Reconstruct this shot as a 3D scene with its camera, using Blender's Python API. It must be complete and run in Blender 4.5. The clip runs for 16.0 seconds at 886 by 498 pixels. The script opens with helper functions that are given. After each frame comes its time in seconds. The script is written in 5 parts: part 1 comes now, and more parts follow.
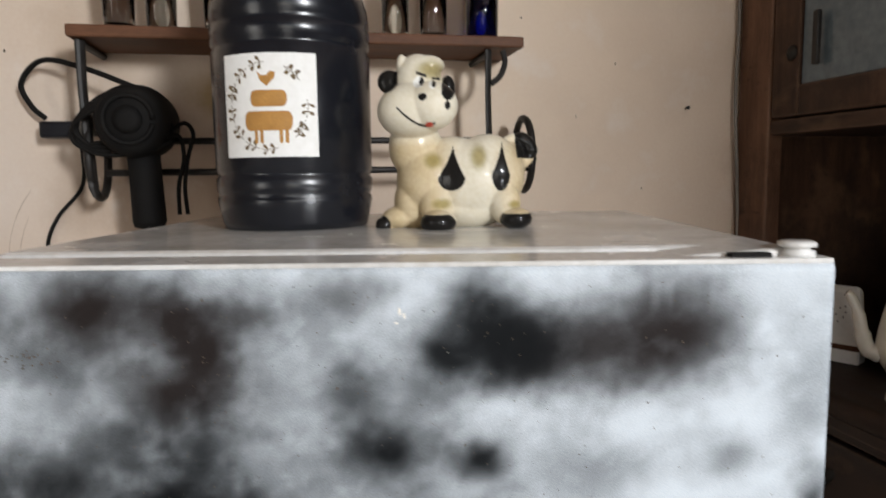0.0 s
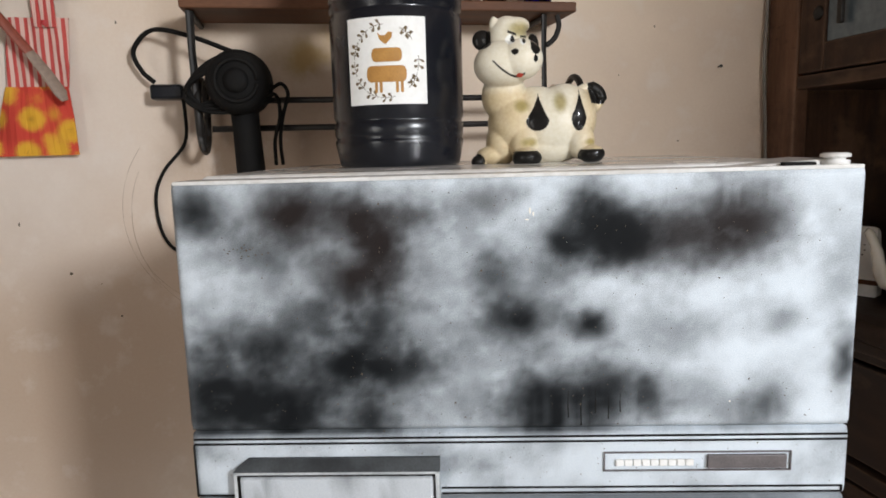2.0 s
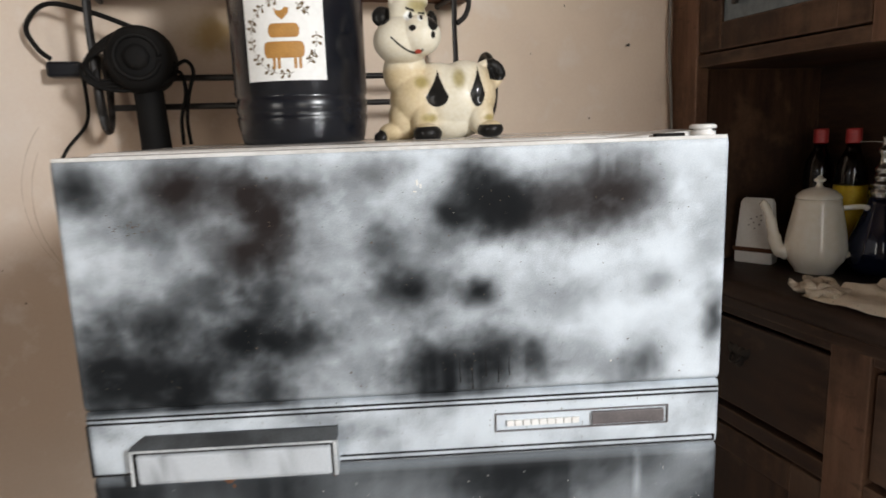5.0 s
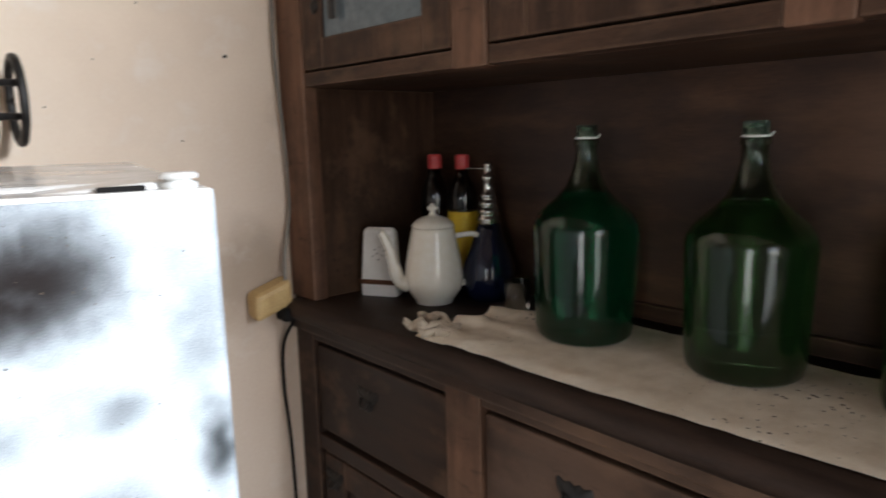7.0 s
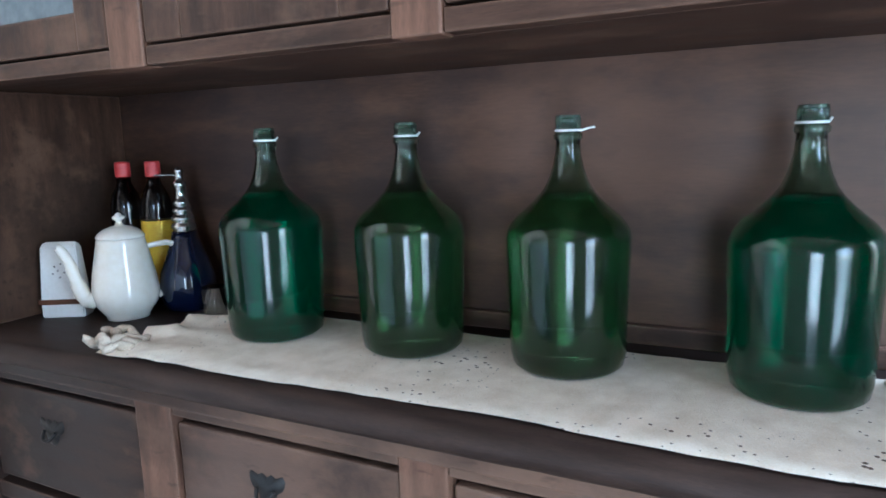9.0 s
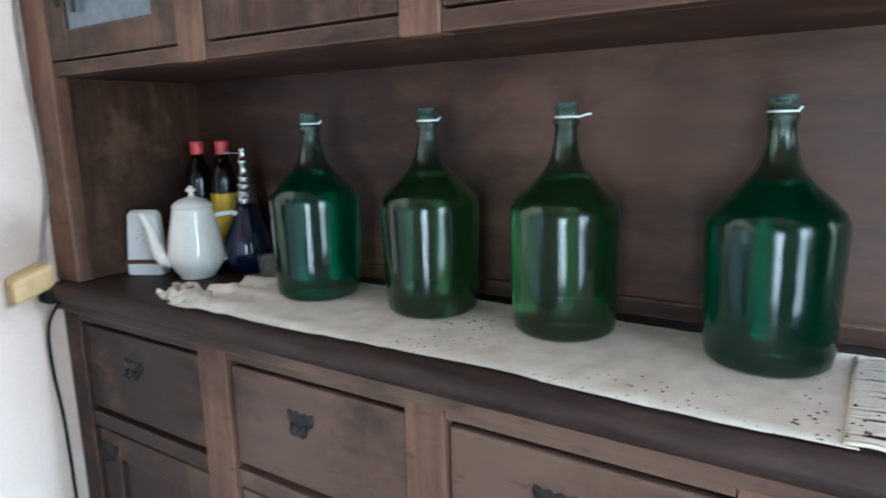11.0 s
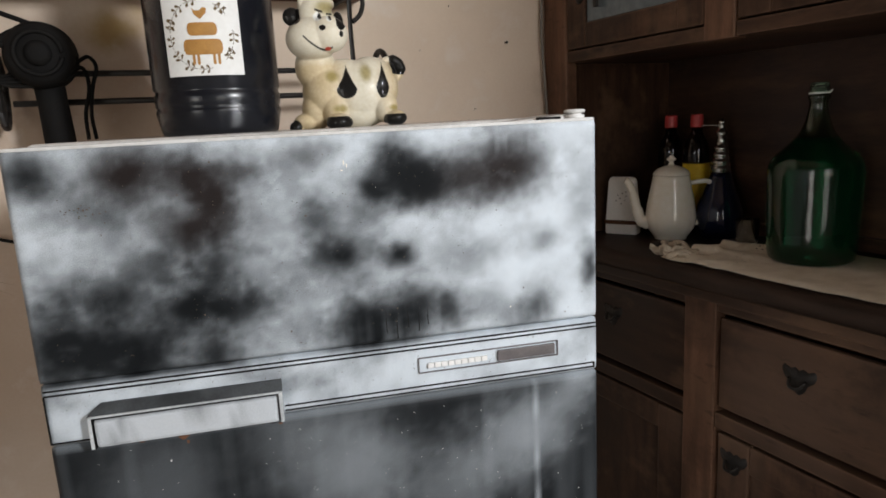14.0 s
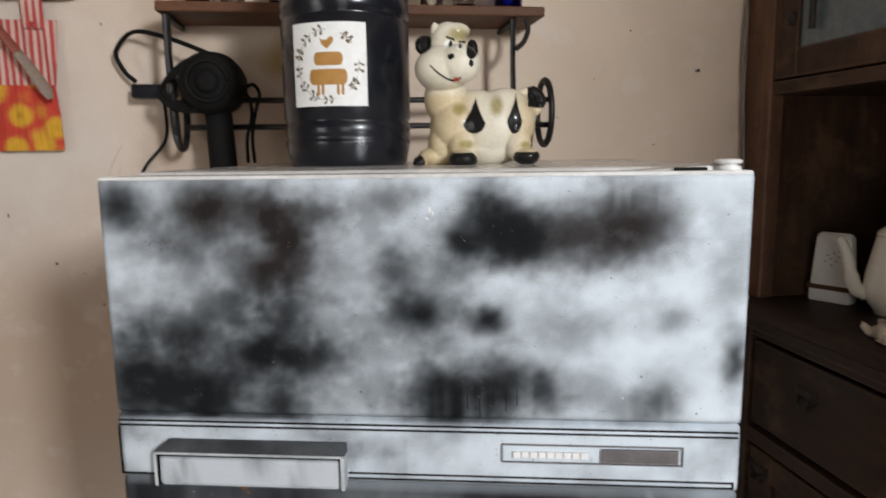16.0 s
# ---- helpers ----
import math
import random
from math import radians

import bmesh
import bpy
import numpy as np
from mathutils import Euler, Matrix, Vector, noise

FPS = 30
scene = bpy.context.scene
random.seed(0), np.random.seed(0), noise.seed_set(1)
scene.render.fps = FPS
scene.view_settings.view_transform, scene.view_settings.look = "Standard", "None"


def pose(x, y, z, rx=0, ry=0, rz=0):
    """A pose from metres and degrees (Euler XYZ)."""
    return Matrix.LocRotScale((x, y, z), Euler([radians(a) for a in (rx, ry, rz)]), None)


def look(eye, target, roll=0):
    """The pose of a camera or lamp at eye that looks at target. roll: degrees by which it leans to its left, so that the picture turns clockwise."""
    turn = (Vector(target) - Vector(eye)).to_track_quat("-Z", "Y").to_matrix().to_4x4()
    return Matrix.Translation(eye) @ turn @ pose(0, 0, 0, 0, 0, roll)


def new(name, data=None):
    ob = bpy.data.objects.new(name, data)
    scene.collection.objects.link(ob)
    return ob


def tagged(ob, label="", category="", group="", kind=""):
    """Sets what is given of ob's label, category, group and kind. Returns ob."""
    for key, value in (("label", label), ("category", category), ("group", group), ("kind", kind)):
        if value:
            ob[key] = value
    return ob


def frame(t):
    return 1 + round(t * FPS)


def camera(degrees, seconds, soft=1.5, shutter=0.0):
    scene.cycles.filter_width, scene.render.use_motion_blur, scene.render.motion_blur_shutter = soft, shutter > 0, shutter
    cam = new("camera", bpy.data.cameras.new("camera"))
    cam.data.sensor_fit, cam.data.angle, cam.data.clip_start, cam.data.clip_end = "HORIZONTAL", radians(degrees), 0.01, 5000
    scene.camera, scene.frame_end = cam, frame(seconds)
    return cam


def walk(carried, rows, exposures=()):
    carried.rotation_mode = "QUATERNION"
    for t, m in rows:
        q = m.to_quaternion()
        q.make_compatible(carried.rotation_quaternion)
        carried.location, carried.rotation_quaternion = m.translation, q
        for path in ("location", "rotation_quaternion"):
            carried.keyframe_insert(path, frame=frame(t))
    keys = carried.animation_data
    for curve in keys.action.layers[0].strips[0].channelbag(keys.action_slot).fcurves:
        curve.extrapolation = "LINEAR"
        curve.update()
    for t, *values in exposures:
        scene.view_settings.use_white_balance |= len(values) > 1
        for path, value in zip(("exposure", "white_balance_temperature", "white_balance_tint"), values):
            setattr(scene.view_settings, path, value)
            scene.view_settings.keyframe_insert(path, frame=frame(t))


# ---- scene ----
cam = camera(68.0, 16.0, 1.7, 0.5)
PATH = [
    (0, (0.071, -0.005, 1.411), (0.467, 1.943, 1.188), -0.8),
    (0.5, (0.113, -0.013, 1.395), (0.475, 1.933, 1.107), -1.4),
    (1, (0.095, -0.03, 1.379), (0.414, 1.925, 1.102), -0.6),
    (1.5, (0.002, -0.091, 1.376), (0.288, 1.867, 1.086), -1.8),
    (2, (-0.056, -0.129, 1.375), (0.308, 1.815, 1.076), -1.6),
    (2.5, (-0.07, -0.157, 1.376), (0.326, 1.784, 1.1), -0.8),
    (3, (-0.075, -0.208, 1.367), (0.361, 1.725, 1.096), -0.7),
    (3.2, (-0.077, -0.227, 1.36), (0.366, 1.702, 1.076), -1.1),
    (5.3, (0.023, -0.118, 1.37), (0.581, 1.769, 1.012), -1.8),
    (5.5, (0.067, -0.09, 1.378), (0.692, 1.78, 1.043), -0.3),
    (6, (0.17, -0.05, 1.378), (0.956, 1.763, 1.072), 0.2),
    (6.5, (0.232, -0.041, 1.373), (1.322, 1.601, 1.033), -0.6),
    (7, (0.238, -0.047, 1.384), (1.563, 1.41, 1.036), -1.3),
    (7.5, (0.256, -0.066, 1.366), (1.765, 1.211, 1.059), -1.2),
    (8, (0.259, -0.087, 1.355), (1.949, 0.932, 1.03), -1.8),
    (8.2, (0.26, -0.099, 1.366), (1.982, 0.855, 1.012), -1.8),
    (8.5, (0.263, -0.118, 1.366), (2.028, 0.754, 1.01), -1.8),
    (8.7, (0.27, -0.137, 1.364), (2.039, 0.733, 1.025), -1.7),
    (10.8, (0.235, -0.312, 1.37), (1.894, 0.741, 0.997), -1.6),
    (11, (0.222, -0.317, 1.367), (1.851, 0.78, 0.99), -1.4),
    (11.5, (0.203, -0.316, 1.373), (1.694, 0.948, 0.954), -1.5),
    (12, (0.171, -0.285, 1.371), (1.564, 1.092, 0.965), -1.8),
    (12.5, (0.114, -0.255, 1.371), (1.348, 1.26, 0.948), -2.6),
    (13, (0.043, -0.237, 1.363), (1.121, 1.401, 0.968), -2.0),
    (13.5, (-0.037, -0.234, 1.36), (0.902, 1.485, 0.957), -2.4),
    (14, (-0.087, -0.249, 1.359), (0.766, 1.518, 0.972), -3.0),
    (14.5, (-0.08, -0.238, 1.359), (0.792, 1.527, 1.009), -2.1),
    (15, (0.003, -0.193, 1.373), (0.636, 1.683, 1.086), -0.7),
    (15.5, (0.058, -0.178, 1.367), (0.474, 1.747, 1.023), 0.1),
    (16, (0.055, -0.177, 1.374), (0.333, 1.781, 1.077), -0.8),
]
EXPOSURES = [(0, 0.36, 6450, 10), (3, 0.48, 6400, 10), (5.5, 0.44, 6600, 10), (6.5, 0.6, 6450, 10), (7.0, 1.15, 6000, 8), (7.5, 1.75, 5350, 3), (8.0, 2.2, 4600, -4), (8.5, 2.6, 4500, 0), (11.0, 2.4, 4700, -1), (11.5, 2.15, 4750, -2), (12.0, 1.5, 5100, 4),
             (12.5, 0.8, 5950, 10), (13.0, 0.38, 6250, 10), (14, 0.25, 6500, 10), (15, 0.24, 6550, 10), (16, 0.27, 6400, 10)]
walk(cam, [(t, look(eye, target, roll)) for t, eye, target, roll in PATH], EXPOSURES)

# ---- light ----
world = bpy.data.worlds.new("world")
scene.world = world
world.use_nodes = True
wn = world.node_tree
sky = wn.nodes.new("ShaderNodeTexSky")
sky.sky_type, sky.sun_disc, sky.sun_elevation, sky.sun_rotation = "NISHITA", False, radians(38), radians(200)
wn.nodes["Background"].inputs[1].default_value = 0.12
wn.links.new(sky.outputs[0], wn.nodes["Background"].inputs[0])


def area(name, m, w, h, power, color):
    data = bpy.data.lights.new(name, "AREA")
    data.shape, data.size, data.size_y, data.energy, data.color = "RECTANGLE", w, h, power, color
    ob = new(name, data)
    ob.matrix_world = m
    return ob


# daylight through the high window in the south wall and through the open back door
area("window_daylight", look((1.02, -1.71, 2.05), (-0.3, 1.2, 1.2)), 0.28, 0.40, 46, (0.95, 0.975, 1.0))
area("back_door_daylight", look((-0.08, -1.71, 1.05), (0.45, 0.5, 1.0)), 0.5, 1.85, 4.5, (1.0, 0.965, 0.91))
# added fill for the sideboard front, from an assumed doorway out of view
area("side_fill_daylight", look((-1.91, -0.97, 1.05), (0.93, 0.0, 1.0)), 0.6, 1.8, 9.5, (1.0, 0.955, 0.89))


# ---- materials ----
def material(name, a, b, rough=0.6, scale=8.0, stretch=(1, 1, 1), bump=0.1, metal=0.0, fine=None, spread=0.18, rough_var=0.12, coat=0.0, grain=0.35):
    """Two colours mixed by a large noise, a finer grain on top, and a slight relief."""
    m = bpy.data.materials.new(name)
    m.use_nodes = True
    n, l = m.node_tree.nodes, m.node_tree.links
    bsdf = n["Principled BSDF"]
    co, mp = n.new("ShaderNodeTexCoord"), n.new("ShaderNodeMapping")
    mp.inputs["Scale"].default_value = stretch
    l.new(co.outputs["Object"], mp.inputs[0])
    big, small = n.new("ShaderNodeTexNoise"), n.new("ShaderNodeTexNoise")
    big.inputs["Scale"].default_value, big.inputs["Detail"].default_value = scale, 5
    small.inputs["Scale"].default_value, small.inputs["Detail"].default_value = fine or scale * 14, 4
    l.new(mp.outputs[0], big.inputs[0])
    l.new(mp.outputs[0], small.inputs[0])
    ramp = n.new("ShaderNodeValToRGB")
    ramp.color_ramp.elements[0].position, ramp.color_ramp.elements[1].position = 0.5 - spread, 0.5 + spread
    ramp.color_ramp.elements[0].color, ramp.color_ramp.elements[1].color = (*a, 1), (*b, 1)
    l.new(big.outputs[0], ramp.inputs[0])
    mix = n.new("ShaderNodeMix")
    mix.data_type, mix.blend_type = "RGBA", "OVERLAY"
    mix.inputs[0].default_value = grain
    l.new(ramp.outputs[0], mix.inputs[6])
    l.new(small.outputs[0], mix.inputs[7])
    l.new(mix.outputs[2], bsdf.inputs["Base Color"])
    rr = n.new("ShaderNodeMapRange")
    rr.inputs[3].default_value, rr.inputs[4].default_value = max(0.02, rough - rough_var), min(1, rough + rough_var)
    l.new(big.outputs[0], rr.inputs[0])
    l.new(rr.outputs[0], bsdf.inputs["Roughness"])
    bsdf.inputs["Metallic"].default_value = metal
    bsdf.inputs["Coat Weight"].default_value = coat
    if bump:
        bp = n.new("ShaderNodeBump")
        bp.inputs["Strength"].default_value, bp.inputs["Distance"].default_value = bump, 0.002
        l.new(small.outputs[0], bp.inputs["Height"])
        l.new(bp.outputs[0], bsdf.inputs["Normal"])
    return m


def glass(name, color, rough=0.02, ior=1.5, cloud=0.0):
    """Tinted glass; cloud adds a dusty, faintly milky film that runs down in streaks."""
    m = bpy.data.materials.new(name)
    m.use_nodes = True
    n, l = m.node_tree.nodes, m.node_tree.links
    b = n["Principled BSDF"]
    b.inputs["Base Color"].default_value = (*color, 1)
    b.inputs["Roughness"].default_value, b.inputs["IOR"].default_value = rough, ior
    b.inputs["Transmission Weight"].default_value = 1.0
    if cloud:
        co, mp, noi, rng_, rgh = n.new("ShaderNodeTexCoord"), n.new("ShaderNodeMapping"), n.new("ShaderNodeTexNoise"), n.new("ShaderNodeMapRange"), n.new("ShaderNodeMapRange")
        mp.inputs["Scale"].default_value = (55, 55, 4)
        noi.inputs["Scale"].default_value, noi.inputs["Detail"].default_value = 1.0, 5
        l.new(co.outputs["Object"], mp.inputs[0])
        l.new(mp.outputs[0], noi.inputs[0])
        rng_.inputs[1].default_value, rng_.inputs[2].default_value = 0.35, 0.7
        rng_.inputs[3].default_value, rng_.inputs[4].default_value = 1 - cloud * 0.6, 1 - cloud * 1.3
        l.new(noi.outputs[0], rng_.inputs[0])
        l.new(rng_.outputs[0], b.inputs["Transmission Weight"])
        rgh.inputs[1].default_value, rgh.inputs[2].default_value = 0.35, 0.7
        rgh.inputs[3].default_value, rgh.inputs[4].default_value = 0.03, 0.14
        b.inputs["Coat Weight"].default_value, b.inputs["Coat Roughness"].default_value = 0.28, 0.18
        bp = n.new("ShaderNodeBump")
        bp.inputs["Strength"].default_value, bp.inputs["Distance"].default_value = 0.55, 0.002
        l.new(noi.outputs[0], bp.inputs["Height"])
        l.new(bp.outputs[0], b.inputs["Normal"])
        l.new(noi.outputs[0], rgh.inputs[0])
        l.new(rgh.outputs[0], b.inputs["Roughness"])
    return m


def painted(name, rough=0.35, coat=0.0, bump=0.08, speckle=0.25, fine=900):
    """Colour from the mesh's own paint layer, with a fine spray speckle."""
    m = bpy.data.materials.new(name)
    m.use_nodes = True
    n, l = m.node_tree.nodes, m.node_tree.links
    bsdf = n["Principled BSDF"]
    at, co, noi = n.new("ShaderNodeAttribute"), n.new("ShaderNodeTexCoord"), n.new("ShaderNodeTexNoise")
    at.attribute_name = "paint"
    noi.inputs["Scale"].default_value, noi.inputs["Detail"].default_value = fine, 2
    l.new(co.outputs["Object"], noi.inputs[0])
    mix = n.new("ShaderNodeMix")
    mix.data_type, mix.blend_type = "RGBA", "OVERLAY"
    mix.inputs[0].default_value = speckle
    l.new(at.outputs["Color"], mix.inputs[6])
    l.new(noi.outputs[0], mix.inputs[7])
    l.new(mix.outputs[2], bsdf.inputs["Base Color"])
    bsdf.inputs["Roughness"].default_value, bsdf.inputs["Coat Weight"].default_value = rough, coat
    bsdf.inputs["Specular IOR Level"].default_value = 0.10
    bp = n.new("ShaderNodeBump")
    bp.inputs["Strength"].default_value, bp.inputs["Distance"].default_value = bump, 0.001
    l.new(noi.outputs[0], bp.inputs["Height"])
    l.new(bp.outputs[0], bsdf.inputs["Normal"])
    return m


PLASTER = material("plaster", (0.62, 0.475, 0.365), (0.75, 0.635, 0.525), 0.85, 1.5, bump=0.07, fine=160, spread=0.26, grain=0.10)
# for the unseen walls, coloured dark to dim reflections in the bottles
DIM_PLASTER = material("dark_unseen_plaster", (0.20, 0.16, 0.13), (0.30, 0.25, 0.20), 0.85, 2, bump=0.1, fine=120)
FLOOR = material("floor_cement", (0.10, 0.075, 0.06), (0.16, 0.12, 0.10), 0.6, 3, bump=0.2)
CEILING = material("ceiling_boards", (0.16, 0.11, 0.08), (0.24, 0.17, 0.12), 0.7, 4, (8, 1, 1))
WOOD = material("dark_wood", (0.0317, 0.0162, 0.0101), (0.0917, 0.0478, 0.0296), 0.5, 7, (6, 1, 1), 0.22, spread=0.22)
WOOD_V = material("dark_wood_upright", (0.0317, 0.0162, 0.0101), (0.0917, 0.0478, 0.0296), 0.5, 7, (6, 6, 0.8), 0.22, spread=0.22)
WOOD_H = material("dark_wood_along", (0.0289, 0.0149, 0.0092), (0.0882, 0.0459, 0.0285), 0.48, 7, (6, 0.8, 6), 0.22, spread=0.22)
WOOD_PALE = material("worn_stile_wood", (0.0901, 0.0461, 0.0287), (0.2016, 0.1050, 0.0650), 0.55, 8, (6, 6, 0.8), 0.22, spread=0.22)
WOOD_BACK = material("back_panel_wood", (0.0410, 0.0209, 0.0130), (0.1050, 0.0547, 0.0339), 0.5, 5, (4, 0.6, 4), 0.16, spread=0.2)
WOOD_DARK = material("blackened_counter_wood", (0.016, 0.0095, 0.007), (0.046, 0.027, 0.019), 0.55, 9, (5, 0.8, 5), 0.25, spread=0.24)
SHELF_WOOD = material("shelf_wood", (0.085, 0.036, 0.018), (0.160, 0.072, 0.038), 0.6, 6, (0.8, 5, 5), 0.1)
IRON = material("black_iron", (0.012, 0.011, 0.010), (0.035, 0.030, 0.027), 0.5, 30, metal=0.4)
BLACK_PLASTIC = material("black_plastic", (0.006, 0.007, 0.010), (0.011, 0.012, 0.016), 0.24, 12, bump=0.02)
RUBBER = material("black_rubber", (0.004, 0.0035, 0.0035), (0.009, 0.008, 0.007), 0.78, 20)
RUBBER.node_tree.nodes["Principled BSDF"].inputs["Specular IOR Level"].default_value = 0.2
WHITE_ENAMEL = material("worn_white_enamel", (0.55, 0.53, 0.50), (0.72, 0.71, 0.69), 0.25, 9, bump=0.05, coat=0.3)
PORCELAIN = material("white_porcelain", (0.82, 0.77, 0.67), (0.87, 0.83, 0.74), 0.18, 6, bump=0.01, rough_var=0.05, coat=0.5)
SPRAY = painted("sprayed_paint", 0.5, speckle=0.5, fine=1000)
CERAMIC = painted("glazed_ceramic", 0.34, 0.3, 0.04, 0.2, 220)
PAPER = material("white_paper", (0.78, 0.77, 0.74), (0.84, 0.83, 0.81), 0.6, 10, bump=0.02)
BROWN_PRINT = material("brown_print", (0.36, 0.17, 0.035), (0.44, 0.22, 0.05), 0.6, 60, bump=0)
DARK_PRINT = material("dark_print", (0.05, 0.035, 0.02), (0.10, 0.07, 0.04), 0.6, 60, bump=0)
WREATH_PRINT = material("wreath_print", (0.085, 0.052, 0.016), (0.15, 0.095, 0.032), 0.6, 60, bump=0)
GREEN_GLASS = glass("green_glass", (0.011, 0.122, 0.050), ior=1.42, cloud=0.08)
OLIVE_GLASS = glass("olive_glass", (0.045, 0.125, 0.034), ior=1.42, cloud=0.07)
NECK_GLASS = glass("thin_green_glass", (0.44, 0.58, 0.47), 0.04)
CLEAR_GLASS = glass("clear_glass", (0.95, 0.97, 0.95))
BLUE_GLASS = glass("blue_glass", (0.03, 0.06, 0.55))
CLOTH = material("woven_cotton", (0.70, 0.60, 0.465), (0.85, 0.755, 0.62), 0.9, 30, bump=0.5, fine=420)


def base_link(m):
    return next(l for l in m.node_tree.links if l.to_socket.name == "Base Color")


def stain_shade_patch(m, place, r, colour, strength):
    """A soft-edged patch of dirt, wear or painted-in light and shade round a place, broken up by noise."""
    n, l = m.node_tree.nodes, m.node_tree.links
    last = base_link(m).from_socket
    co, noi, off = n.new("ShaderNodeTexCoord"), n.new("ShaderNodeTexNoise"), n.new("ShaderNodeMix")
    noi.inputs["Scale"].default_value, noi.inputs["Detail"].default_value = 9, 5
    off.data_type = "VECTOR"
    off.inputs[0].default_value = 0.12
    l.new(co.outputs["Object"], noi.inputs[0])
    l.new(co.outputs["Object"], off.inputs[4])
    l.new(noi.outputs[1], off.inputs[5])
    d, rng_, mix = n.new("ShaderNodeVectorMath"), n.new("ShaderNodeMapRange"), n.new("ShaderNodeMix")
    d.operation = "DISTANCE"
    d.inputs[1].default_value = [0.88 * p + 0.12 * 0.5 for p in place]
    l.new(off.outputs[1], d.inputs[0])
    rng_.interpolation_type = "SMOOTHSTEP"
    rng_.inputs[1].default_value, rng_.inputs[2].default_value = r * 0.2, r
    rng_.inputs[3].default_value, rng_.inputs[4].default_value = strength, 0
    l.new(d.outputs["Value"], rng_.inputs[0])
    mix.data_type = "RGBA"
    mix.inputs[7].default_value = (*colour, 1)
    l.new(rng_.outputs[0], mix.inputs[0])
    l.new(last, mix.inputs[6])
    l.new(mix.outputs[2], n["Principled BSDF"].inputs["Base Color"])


# Real smudges, plus fridge shadow painted low left and daylight painted above it.
# The upper right is tinted warmer, the strip by the sideboard darker.
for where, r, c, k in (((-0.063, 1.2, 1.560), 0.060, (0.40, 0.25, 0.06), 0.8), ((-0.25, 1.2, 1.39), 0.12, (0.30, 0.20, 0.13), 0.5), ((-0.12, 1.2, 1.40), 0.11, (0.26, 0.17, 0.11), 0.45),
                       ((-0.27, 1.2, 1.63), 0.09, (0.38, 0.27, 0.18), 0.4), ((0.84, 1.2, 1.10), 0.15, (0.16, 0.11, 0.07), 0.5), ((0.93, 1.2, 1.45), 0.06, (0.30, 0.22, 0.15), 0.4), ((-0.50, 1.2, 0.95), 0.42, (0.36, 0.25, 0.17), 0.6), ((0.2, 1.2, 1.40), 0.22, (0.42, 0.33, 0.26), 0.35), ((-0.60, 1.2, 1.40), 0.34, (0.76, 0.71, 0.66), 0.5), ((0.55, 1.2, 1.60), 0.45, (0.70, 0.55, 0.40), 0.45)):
    stain_shade_patch(PLASTER, where, r, c, k)


# Worn reddish patches; the far-corner bay's shade is painted in as dark ones.
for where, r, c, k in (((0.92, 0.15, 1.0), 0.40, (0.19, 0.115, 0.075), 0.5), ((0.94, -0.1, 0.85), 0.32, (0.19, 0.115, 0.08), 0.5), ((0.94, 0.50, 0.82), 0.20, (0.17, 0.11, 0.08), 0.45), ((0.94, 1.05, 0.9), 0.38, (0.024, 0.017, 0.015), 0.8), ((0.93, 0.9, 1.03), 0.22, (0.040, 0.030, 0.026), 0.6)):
    stain_shade_patch(WOOD_H, where, r, c, k)
# Back panel: paler towards the right end, darker towards the left.
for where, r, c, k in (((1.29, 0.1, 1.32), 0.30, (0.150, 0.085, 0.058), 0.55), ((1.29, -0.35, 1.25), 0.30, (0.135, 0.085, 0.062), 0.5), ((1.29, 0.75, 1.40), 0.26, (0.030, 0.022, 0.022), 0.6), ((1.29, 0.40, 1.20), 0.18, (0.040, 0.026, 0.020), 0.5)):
    stain_shade_patch(WOOD_BACK, where, r, c, k)
# The first patch paints far-corner shade into the uprights; the others are wear.
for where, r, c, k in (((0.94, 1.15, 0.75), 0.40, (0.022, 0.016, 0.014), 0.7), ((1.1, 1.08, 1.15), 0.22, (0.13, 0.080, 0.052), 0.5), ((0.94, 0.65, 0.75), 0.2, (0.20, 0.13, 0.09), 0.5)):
    stain_shade_patch(WOOD_V, where, r, c, k)


def blotch(m, scale, colour, strength, low=0.48, high=0.66, stretch=(1, 1, 1)):
    """Irregular darker or paler patches, as old varnish has."""
    n, l = m.node_tree.nodes, m.node_tree.links
    last = base_link(m).from_socket
    co, mp, noi, rng_, mix = n.new("ShaderNodeTexCoord"), n.new("ShaderNodeMapping"), n.new("ShaderNodeTexNoise"), n.new("ShaderNodeMapRange"), n.new("ShaderNodeMix")
    mp.inputs["Scale"].default_value = stretch
    noi.inputs["Scale"].default_value, noi.inputs["Detail"].default_value, noi.inputs["Roughness"].default_value = scale, 6, 0.6
    l.new(co.outputs["Object"], mp.inputs[0])
    l.new(mp.outputs[0], noi.inputs[0])
    rng_.inputs[1].default_value, rng_.inputs[2].default_value, rng_.inputs[4].default_value = low, high, strength
    l.new(noi.outputs[0], rng_.inputs[0])
    mix.data_type = "RGBA"
    mix.inputs[7].default_value = (*colour, 1)
    l.new(rng_.outputs[0], mix.inputs[0])
    l.new(last, mix.inputs[6])
    l.new(mix.outputs[2], n["Principled BSDF"].inputs["Base Color"])


